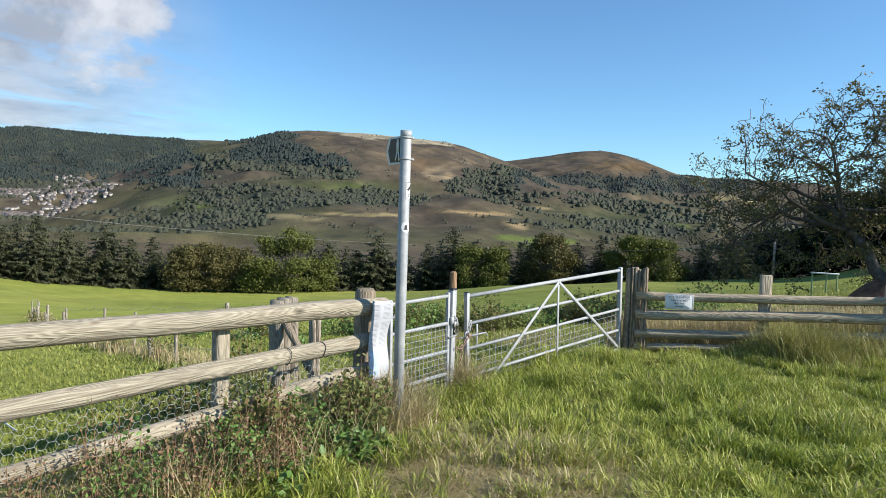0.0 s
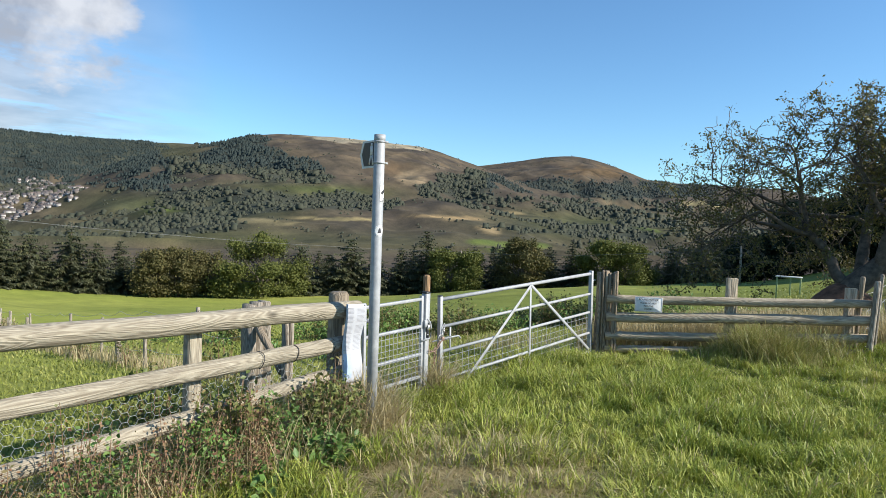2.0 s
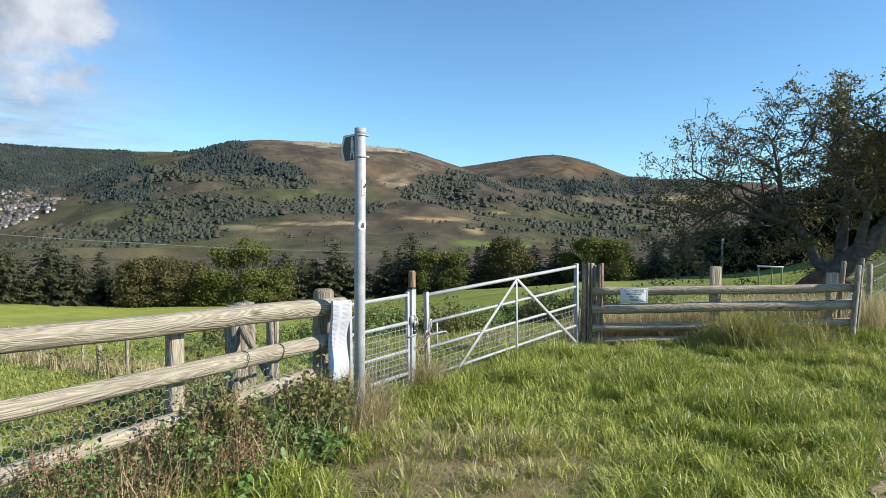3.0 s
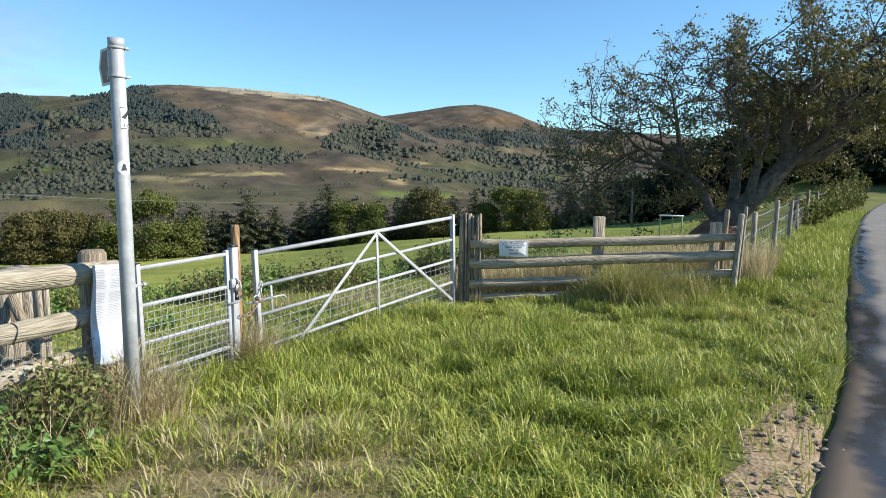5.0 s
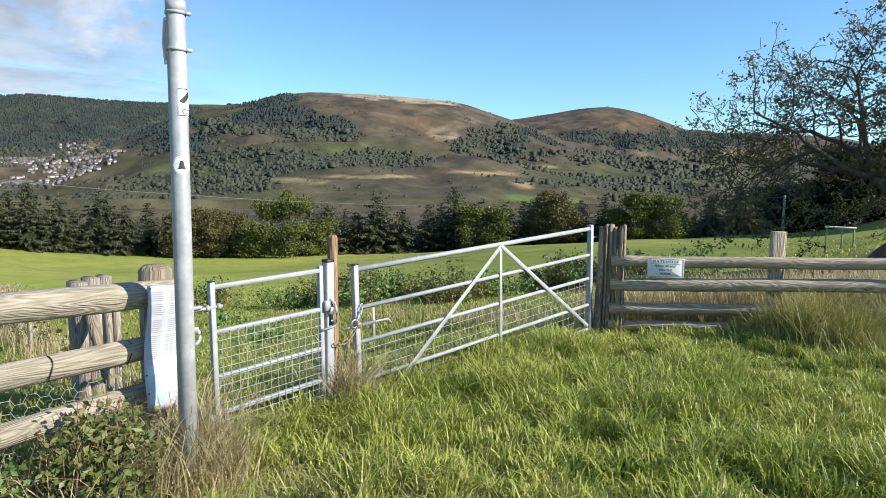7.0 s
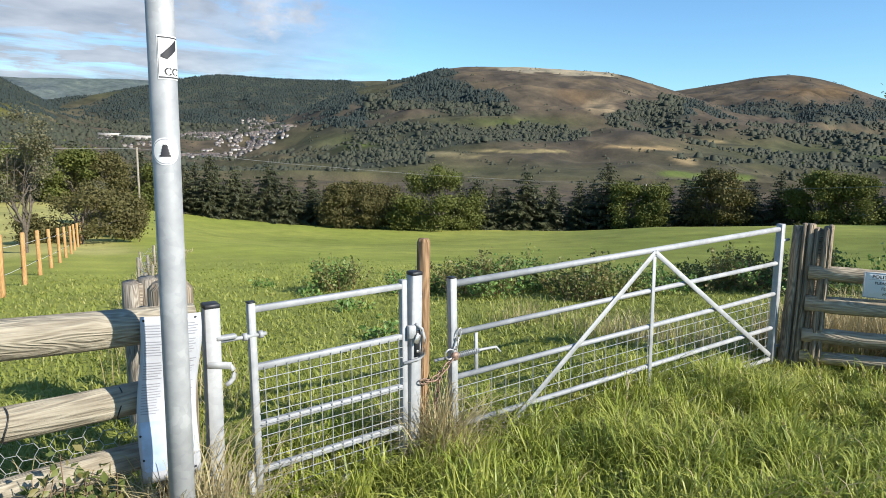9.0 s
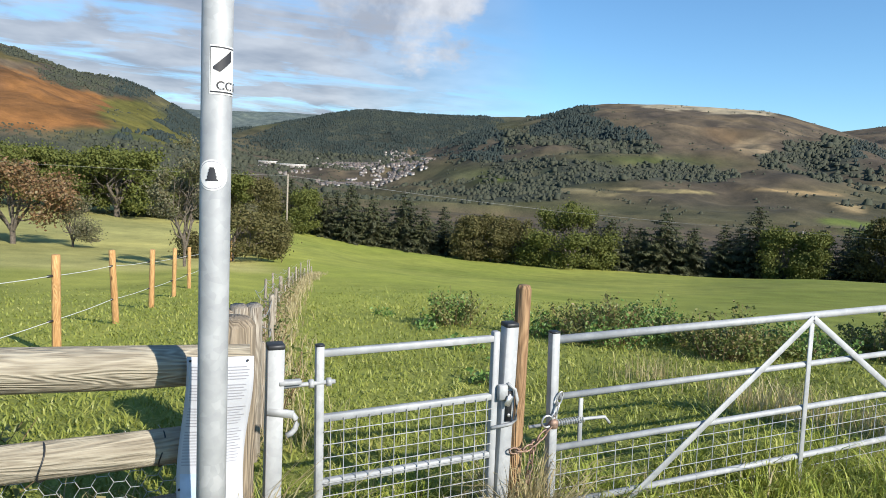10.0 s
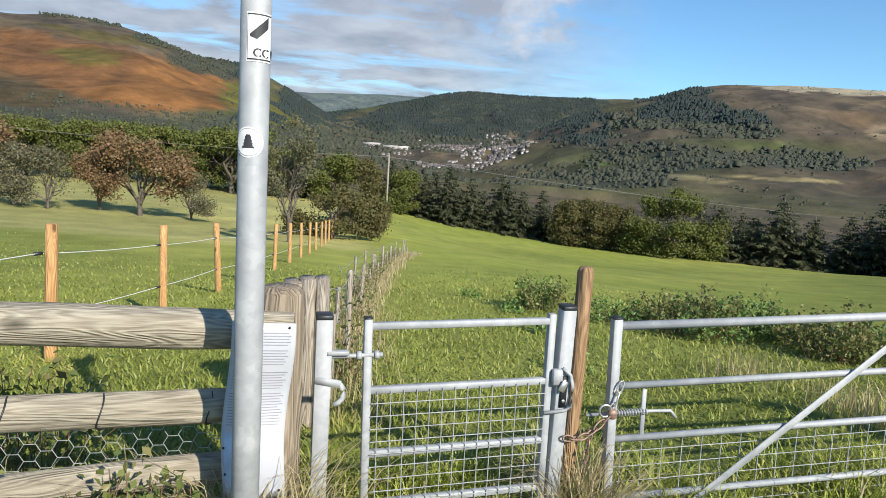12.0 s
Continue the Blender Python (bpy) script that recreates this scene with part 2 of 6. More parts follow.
def height(x, y):
    x, y = np.asarray(x, float), np.asarray(y, float)
    dx, dy = x - CX, y - CY
    r = np.hypot(dx, dy)
    az = np.degrees(np.arctan2(-dx, dy))
    near = near_height(x, y)
    view = ss(0, 14, az) * ss(150, 128, az)
    valley = -34 + 100 * ss(900, 2700, r) + 6 * (fbm(x / 260, y / 260, 3, 2) - 0.5)
    wob = (fbm(x / 420, y / 420, 4, 7) - 0.5)
    rough = wob * 0.9
    spur = 1.6 * (fbm(x / 300, y / 300, 3, 13) - 0.5) - 0.9 * np.abs(fbm(x / 190 + 7, y / 190, 3, 14) - 0.5) * 2
    central = ridge(az, r, 520, 1900, -32, profile(az, (0, 1), (20, 1.4), (28, 2.2), (33, 3.5), (36.5, 4.6), (38.0, 5.15), (40.1, 5.75), (42.1, 6.5), (43.2, 6.65), (48, 7.0), (51, 7.05), (55, 7.1), (57.8, 6.75), (60.3, 5.95), (63, 5.5), (66.5, 4.4), (71, 2.3), (74, 1.1), (78, 0.0), (84, -1.5), (180, -3)) + rough * 0.3, 1.12, 46 * spur)
    shoulder = ridge(az, r, 560, 1120, -30, profile(az, (0, -3), (40, -1.5), (43, 0.2), (45.5, 1.7), (48, 2.5), (52, 2.9), (56, 2.75), (59, 2.2), (62, 1.3), (65, 0.2), (68, -1.2), (180, -3)) + rough * 0.5, 1.0, 24 * spur) - 0.10 * np.maximum(r - 1120, 0)
    right = ridge(az, r, 1150, 2700, -25, profile(az, (-20, 3), (12, 3.3), (20.5, 3.7), (23.1, 4.15), (25.5, 5.2), (27.6, 6.0), (29.8, 6.3), (33.2, 5.9), (35.6, 5.5), (38.0, 5.15), (42, 4.6), (60, 2), (180, -3)) + rough * 0.2, 1.1, 60 * spur)
    dark = ridge(az, r, 1950, 3000, 18, profile(az, (-20, 2), (45, 5.2), (55, 5.9), (61, 5.85), (66.7, 5.6), (71.6, 5.5), (74.4, 5.6), (76.9, 5.7), (79, 5.2), (80.9, 4.75), (82.8, 4.2), (85.7, 3.5), (88.7, 3.0), (92, 2.0), (180, -3)) + rough * 0.2, 1.0, 60 * spur)
    far = ridge(az, r, 3100, 4300, 60, profile(az, (-20, 3), (70, 4.8), (80.9, 4.95), (84, 4.9), (87.7, 4.65), (91.5, 4.5), (95, 4.4), (130, 4.4), (180, 3)) + rough * 0.25, 1.0, 50 * spur)
    left = ridge(az, r, 620, 1750, -22, profile(az, (-20, -3), (80, -1.5), (85.6, 0.45), (87.6, 1.1), (91, 3.25), (93.4, 4.65), (96.2, 5.55), (99.7, 6.7), (103, 7.9), (105.4, 8.3), (108, 8.5), (110.5, 8.2), (112.6, 7.8), (118, 8.3), (130, 8.5), (180, 5)) + rough * 0.3, 1.05, 40 * spur)
    behind_left = ridge(az, r, 1900, 2600, 0, profile(az, (-20, -3), (82, -1), (85, 0.9), (87.5, 2.2), (89.6, 3.4), (91.6, 4.5), (93.5, 5.7), (95.8, 6.5), (99.3, 6.6), (110, 6.6), (180, 4)) + rough * 0.2, 1.0, 30 * spur)
    distant = np.maximum.reduce([valley, central, shoulder, right, dark, far, left, behind_left])
    distant += (fbm(x / 90, y / 90, 3, 9) - 0.5) * 6 * ss(400, 700, r)
    near = near + 88 * np.tan(np.radians(profile(az, *FIELD_EDGE))) * ss(12, 88, r) * view
    z = near - 24 * ss(108, 330, r) * view
    behind = near_height(np.clip(x, -60, 60), np.clip(y, -60, 60)) + 0.05 * np.maximum(r - 60, 0) * (1 - view)
    t = ss(190, 430, r)
    return np.where(view > 0, (z * (1 - t) + distant * t) * view + behind * (1 - view), behind)


def ground_at(x, y):
    return float(height(np.array([x]), np.array([y]))[0])


# ---- materials ----
def wood(name, dark, light, grain=18.0, rough=0.85):
    """Weathered timber, its grain along the local x axis."""
    m, k, i = material(name)
    c = k.coord()
    rnd = k.add("ObjectInfo").outputs["Random"]
    off = k.add("VectorMath", {0: c, 1: k.add("CombineXYZ", {"X": k.maths("MULTIPLY", rnd, 37.0), "Y": rnd}).outputs[0]}).outputs[0]
    fine = k.noise(k.scaled(off, (1.3, grain, grain)), 2.2, 6, 0.65, 0.8)
    broad = k.noise(k.scaled(off, (1.0, 3.0, 3.0)), 1.6, 3)
    knots = k.add("TexVoronoi", {"Vector": k.scaled(off, (1.6, 4.0, 4.0)), "Scale": 1.3}).outputs["Distance"]
    cath = k.maths("MULTIPLY", k.noise(k.scaled(off, (0.55, 4.2, 4.2)), 2.0, 2, 0.5, 0.3), 120.0)
    ring = k.maths("ADD", k.maths("MULTIPLY", k.maths("SINE", cath), 0.5), 0.5)
    thin = k.noise(k.scaled(off, (2.2, grain * 2.6, grain * 2.6)), 2.6, 4, 0.6, 0.4)
    lines = k.ramp(k.maths("ADD", k.maths("MULTIPLY", ring, 0.15), k.maths("ADD", k.maths("MULTIPLY", fine, 0.48), k.maths("MULTIPLY", thin, 0.37))), (0.34, (0, 0, 0)), (0.66, (1, 1, 1)))
    col = k.mix(lines, dark, light)
    col = k.mix(k.ramp(broad, (0.45, (0, 0, 0)), (0.75, (0.35, 0.35, 0.35))), col, tuple(v * 0.75 for v in dark))
    col = k.mix(k.ramp(knots, (0.05, (1, 1, 1)), (0.13, (0, 0, 0))), col, tuple(v * 0.4 for v in dark))
    wire(m, col, "Base Color")
    i["Roughness"].default_value = rough
    wire(m, k.bump(k.maths("ADD", k.maths("ADD", k.maths("MULTIPLY", ring, 0.5), thin), k.maths("MULTIPLY", knots, 0.3)), 0.8, 0.008), "Normal")
    return m


RAIL = wood("weathered_rail_wood", (0.20, 0.165, 0.115), (0.465, 0.412, 0.31), 24)
RAIL_GREY = wood("grey_rail_wood", (0.22, 0.17, 0.11), (0.58, 0.485, 0.345), 22)
POST = wood("post_wood", (0.13, 0.10, 0.065), (0.37, 0.30, 0.215), 14)
POST_OLD = wood("old_split_wood", (0.13, 0.10, 0.07), (0.47, 0.42, 0.34), 26)
POST_ROUND = wood("brown_round_post_wood", (0.17, 0.095, 0.045), (0.40, 0.25, 0.13), 12)
POST_CLEFT = wood("brown_cleft_wood", (0.10, 0.072, 0.047), (0.44, 0.345, 0.235), 24)
POST_NEW = wood("new_orange_post_wood", (0.34, 0.17, 0.06), (0.60, 0.36, 0.15), 10)


def galvanised():
    m, k, i = material("galvanised_steel")
    c = k.coord()
    cell = k.add("TexVoronoi", {"Vector": c, "Scale": 45.0}).outputs["Color"]
    n = k.noise(c, 9.0, 5)
    g = k.add("SeparateColor", {"Color": cell}).outputs[0]
    f = k.maths("ADD", k.maths("MULTIPLY", g, 0.14), k.maths("MULTIPLY", n, 0.80))
    wire(m, k.ramp(f, (0.2, (0.27, 0.28, 0.29)), (0.5, (0.36, 0.37, 0.375)), (0.75, (0.47, 0.48, 0.48))), "Base Color")
    wire(m, k.ramp(n, (0.3, (0.55, 0.55, 0.55)), (0.7, (0.75, 0.75, 0.75))), "Roughness")
    i["Metallic"].default_value = 0.15
    wire(m, k.bump(n, 0.15, 0.002), "Normal")
    return m


STEEL = galvanised()


def plain(name, colour, rough=0.6, metal=0.0, vary=0.15, scale=20.0):
    m, k, i = material(name)
    n = k.noise(k.coord(), scale, 4)
    wire(m, k.ramp(n, (0.3, tuple(v * (1 - vary) for v in colour)), (0.7, tuple(min(1, v * (1 + vary)) for v in colour))), "Base Color")
    i["Roughness"].default_value, i["Metallic"].default_value = rough, metal
    return m


CAP = plain("black_plastic", (0.02, 0.022, 0.025), 0.5)
WIRE = plain("galvanised_wire", (0.5, 0.51, 0.5), 0.5, 0.5)
NETTING = plain("dull_wire_netting", (0.42, 0.43, 0.41), 0.6, 0.3)
RUST = plain("rusty_chain_iron", (0.30, 0.20, 0.15), 0.6, 0.5, 0.4, 60)
CHROME = plain("bright_chain_steel", (0.66, 0.64, 0.62), 0.35, 0.8)
WHITE = plain("white_vinyl", (0.70, 0.70, 0.685), 0.85, 0, 0.04, 8)
PAPER = plain("laminated_paper", (0.46, 0.47, 0.50), 0.35, 0, 0.06, 6)
PALE_BLUE = plain("pale_blue_print", (0.42, 0.52, 0.66), 0.4, 0, 0.2, 14)
INK = plain("black_ink", (0.03, 0.03, 0.035), 0.6)
GREY_INK = plain("grey_print", (0.28, 0.28, 0.31), 0.6)
SIGN_BLACK = plain("dark_sign_face", (0.035, 0.05, 0.05), 0.35)
ROPE = plain("white_rope", (0.72, 0.72, 0.68), 0.8)
TAN = plain("tan_adhesive_mark", (0.5, 0.42, 0.3), 0.6)


def foliage(name, colours, spread=0.22, gloss=0.45, through_light=0.25):
    """Leaves and blades: a colour for each island, a little light let through."""
    m, k, i = material(name)
    rnd = k.add("NewGeometry").outputs["Random Per Island"]
    patch = k.ramp(k.maths("ADD", k.maths("MULTIPLY", k.noise(k.coord(), 0.7, 3), 0.5), k.maths("MULTIPLY", k.noise(k.coord(), 4.5, 3), 0.5)), (0.38, (0, 0, 0)), (0.62, (1, 1, 1)))
    fac = k.maths("ADD", k.maths("MULTIPLY", rnd, 1 - spread), k.maths("MULTIPLY", patch, spread))
    stops = [(n / max(1, len(colours) - 1), c) for n, c in enumerate(colours)]
    col = k.ramp(fac, *stops)
    wire(m, col, "Base Color")
    i["Roughness"].default_value, i["Specular IOR Level"].default_value = gloss, 0.3
    out = m.node_tree.nodes["Material Output"]
    tr = k.add("BsdfTranslucent", {"Color": col})
    mix = k.add("MixShader", {0: through_light, 1: m.node_tree.nodes["Principled BSDF"].outputs[0], 2: tr.outputs[0]})
    m.node_tree.links.new(mix.outputs[0], out.inputs[0])
    return m


GRASS = foliage("verge_grass", [(0.136, 0.184, 0.030), (0.236, 0.295, 0.044), (0.332, 0.368, 0.066), (0.405, 0.415, 0.098), (0.49, 0.45, 0.15)], 0.5)
FIELD_GRASS = foliage("field_grass", [(0.165, 0.20, 0.038), (0.225, 0.26, 0.052), (0.285, 0.305, 0.067), (0.38, 0.36, 0.12)], 0.6)
TUSSOCK = foliage("tussock_grass", [(0.16, 0.19, 0.04), (0.27, 0.29, 0.07), (0.38, 0.34, 0.13), (0.45, 0.38, 0.18)], 0.4)
STRAW = foliage("dry_straw_grass", [(0.32, 0.25, 0.12), (0.44, 0.36, 0.19), (0.54, 0.46, 0.27), (0.34, 0.31, 0.13)], 0.2, 0.45, 0.35)
BRAMBLE = foliage("bramble_leaves", [(0.08, 0.105, 0.03), (0.13, 0.165, 0.045), (0.19, 0.205, 0.06), (0.24, 0.18, 0.08)])
NETTLE = foliage("nettle_leaves", [(0.067, 0.134, 0.032), (0.120, 0.217, 0.053), (0.187, 0.293, 0.074), (0.256, 0.316, 0.106)])
DOCK = foliage("dead_dock_seed", [(0.13, 0.065, 0.04), (0.24, 0.13, 0.075), (0.34, 0.22, 0.12), (0.14, 0.15, 0.05), (0.40, 0.31, 0.18)])
HAWTHORN = foliage("hawthorn_leaves", [(0.085, 0.090, 0.034), (0.12, 0.12, 0.042), (0.17, 0.15, 0.05), (0.25, 0.20, 0.06)], 0.35, 0.45, 0.35)
RUSSET = foliage("russet_leaves", [(0.15, 0.095, 0.05), (0.24, 0.13, 0.065), (0.19, 0.15, 0.065), (0.28, 0.17, 0.10)], 0.3)
WILLOW = foliage("grey_green_leaves", [(0.09, 0.10, 0.05), (0.14, 0.14, 0.075), (0.18, 0.16, 0.09), (0.10, 0.08, 0.05)], 0.3)
SPRUCE = foliage("spruce_needles", [(0.030, 0.037, 0.018), (0.050, 0.058, 0.027), (0.080, 0.086, 0.040), (0.125, 0.120, 0.060)], 0.25, 0.6, 0.10)
OAK = foliage("oak_leaves", [(0.085, 0.100, 0.024), (0.105, 0.122, 0.028), (0.130, 0.145, 0.033), (0.155, 0.160, 0.038)], 0.4, 0.75)
AUTUMN = foliage("yellowing_leaves", [(0.085, 0.082, 0.028), (0.105, 0.098, 0.034), (0.125, 0.112, 0.040), (0.14, 0.11, 0.045)], 0.4, 0.75)
# near-black leaf colours that stand in for the shade inside the lane wood
SHADE_WOOD = foliage("shade_darkened_leaves", [(0.012, 0.018, 0.008), (0.022, 0.032, 0.012), (0.035, 0.046, 0.016)], 0.4, 0.6, 0.05)
FAR_WOOD = foliage("far_wood_canopy", [(0.034, 0.042, 0.028), (0.040, 0.049, 0.031), (0.048, 0.054, 0.034), (0.060, 0.058, 0.038), (0.046, 0.056, 0.032)], 0.75, 0.8, 0.0)
# conifer green, made darker and bluer to carry cloud shadow and haze
PLANTATION = foliage("shade_toned_conifers", [(0.022, 0.033, 0.030), (0.027, 0.039, 0.034), (0.034, 0.045, 0.038)], 0.75, 0.8, 0.0)
BARK = plain("grey_bark", (0.11, 0.09, 0.07), 0.9, 0, 0.5, 9)
TWIG = plain("brown_stem", (0.22, 0.13, 0.075), 0.85, 0, 0.3, 30)
HOUSE = foliage("pale_render_wall", [(0.14, 0.12, 0.10), (0.26, 0.24, 0.22), (0.42, 0.40, 0.37), (0.55, 0.53, 0.50)], 0.1, 0.8, 0.0)
ROOF = foliage("grey_slate_roof", [(0.09, 0.08, 0.08), (0.15, 0.13, 0.12), (0.22, 0.17, 0.14)], 0.1, 0.7, 0.0)
OVERHEAD = plain("dull_overhead_cable", (0.20, 0.20, 0.20), 0.6)


def ground_material():
    m, k, i = material("land")
    c = k.coord()
    cover = k.add("Attribute")
    cover.attribute_name = "cover"
    a = k.noise(c, 0.55, 6, 0.65)
    b = k.noise(c, 14.0, 5)
    far = k.noise(c, 0.035, 6, 0.65)
    tone = k.maths("ADD", k.maths("MULTIPLY", a, 0.35), k.maths("ADD", k.maths("MULTIPLY", b, 0.35), k.maths("MULTIPLY", far, 0.5)))
    heath = k.ramp(k.noise(c, 0.011, 8, 0.72), (0.36, (0.62, 0.66, 0.72)), (0.5, (0.98, 0.98, 1.0)), (0.66, (1.32, 1.26, 1.16)))
    col = k.mix(1.0, k.mix(1.0, cover.outputs["Color"], heath, "MULTIPLY"), k.ramp(tone, (0.42, (0.50, 0.52, 0.50)), (0.60, (0.96, 0.96, 0.96)), (0.78, (1.45, 1.40, 1.35))), "MULTIPLY")
    wire(m, col, "Base Color")
    i["Roughness"].default_value, i["Specular IOR Level"].default_value = 0.95, 0.1
    wire(m, k.bump(k.maths("ADD", b, k.maths("MULTIPLY", far, 20.0)), 0.5, 0.05), "Normal")
    return m


def road_material():
    m, k, i = material("wet_asphalt")
    c = k.coord()
    grit = k.noise(c, 160.0, 3)
    worn = k.noise(c, 1.1, 5)
    sx = k.add("SeparateXYZ", {"Vector": c}).outputs[0]
    wander = k.maths("ADD", sx, k.maths("MULTIPLY", k.maths("SUBTRACT", k.noise(c, 0.7, 4), 0.5), 0.8))
    wet = k.ramp(wander, (0.20, (1, 1, 1)), (0.42, (0, 0, 0)))
    col = k.mix(k.maths("MULTIPLY", grit, 0.7), (0.09, 0.085, 0.08), (0.27, 0.25, 0.225))
    col = k.mix(k.ramp(worn, (0.4, (0, 0, 0)), (0.7, (0.6, 0.6, 0.6))), col, (0.24, 0.215, 0.18))
    col = k.mix(wet, col, (0.035, 0.033, 0.032))
    muddy = k.ramp(k.maths("ADD", wander, k.maths("MULTIPLY", k.noise(c, 6.0, 5), 0.25)), (0.10, (0.85, 0.85, 0.85)), (0.24, (0, 0, 0)))
    col = k.mix(muddy, col, (0.13, 0.095, 0.06))
    wire(m, col, "Base Color")
    wire(m, k.mix(muddy, k.mix(wet, (0.9, 0.9, 0.9), k.ramp(k.noise(c, 3.5, 4), (0.4, (0.08, 0.08, 0.08)), (0.65, (0.3, 0.3, 0.3)))), (0.8, 0.8, 0.8)), "Roughness")
    wire(m, k.bump(grit, k.maths("SUBTRACT", 0.5, k.maths("MULTIPLY", wet, 0.45)), 0.004), "Normal")
    return m


def dirt_material():
    m, k, i = material("stony_dirt")
    c = k.coord()
    n, g = k.noise(c, 5.0, 6), k.add("TexVoronoi", {"Vector": c, "Scale": 42.0}).outputs["Distance"]
    col = k.ramp(k.maths("ADD", k.maths("MULTIPLY", n, 0.7), k.maths("MULTIPLY", g, 0.4)), (0.3, (0.14, 0.09, 0.046)), (0.5, (0.23, 0.16, 0.088)), (0.75, (0.34, 0.255, 0.155)))
    wire(m, col, "Base Color")
    i["Roughness"].default_value = 0.9
    wire(m, k.bump(k.maths("ADD", n, g), 0.45, 0.012), "Normal")
    return m


# ---- the ground: one sheet from the verge to the skyline ----
def blob(az, el, a, e, da, de):
    return np.exp(-(((az - a) / da) ** 2) - ((el - e) / de) ** 2)


def wooded(az, el, r, x, y):
    """How thickly the far slopes are wooded, by bearing and angle of height round the site."""
    n = fbm(x / 170, y / 170, 4, 21)
    az, el = az + 5.0 * (fbm(x / 130, y / 130, 4, 23) - 0.5), el + 1.6 * (fbm(x / 130, y / 130, 4, 24) - 0.5)
    w = np.zeros_like(az)
    for a, e, da, de, s in ((55, 1.4, 8.0, 0.8, 1.5), (48.5, 1.8, 3.0, 0.8, 1.1), (57, 3.9, 6.0, 0.6, 1.0), (61, 1.2, 5, 1.2, 1.0), (57, 4.6, 5, 1.2, 0.9), (57.5, 5.8, 3.2, 0.9, 1.5), (39.5, 3.3, 3.0, 1.0, 1.4), (37, 2.2, 2.0, 0.5, 0.8), (27, 3.5, 7.5, 0.7, 1.2), (22, 3.2, 4, 0.6, 0.8),
                            (28, 1.4, 5, 0.8, 0.75), (24, -0.4, 6, 1.0, 0.85), (33, -0.4, 3, 0.5, 0.6), (64, -0.4, 4.5, 0.7, 0.7), (66, 2.8, 3, 0.8, 0.6), (77, 3.9, 5.5, 2.0, 2.2), (81, 2.0, 4, 1.2, 1.6), (68, 4.6, 4, 1.2, 0.9), (106, 0.3, 10, 1.0, 2.0), (97, -0.2, 4, 1.3, 1.6), (90, 0.2, 3.4, 1.3, 1.2), (107, 8.5, 3.2, 0.4, 2.2), (95, 6.2, 5, 1.0, 2.0), (90, 3.4, 3, 1.1, 1.6), (101, 7.5, 2.0, 0.35, 1.2), (66, -1.4, 12, 0.7, 0.8)):
        w += s * blob(az, el, a, e, da, de)
    w *= 1 - 0.97 * np.clip(blob(az, el, 44.5, 4.0, 1.9, 1.0) + blob(az, el, 48, 5.9, 6, 0.5) + blob(az, el, 47, -1.1, 10, 0.8) + blob(az, el, 43, 0.6, 2.6, 0.5), 0, 1)
    return np.clip(w * 1.2 - 0.9 * (1 - n) + 0.5 * (fbm(x / 45, y / 45, 3, 22) - 0.5), 0, 1) * ss(430, 560, r)


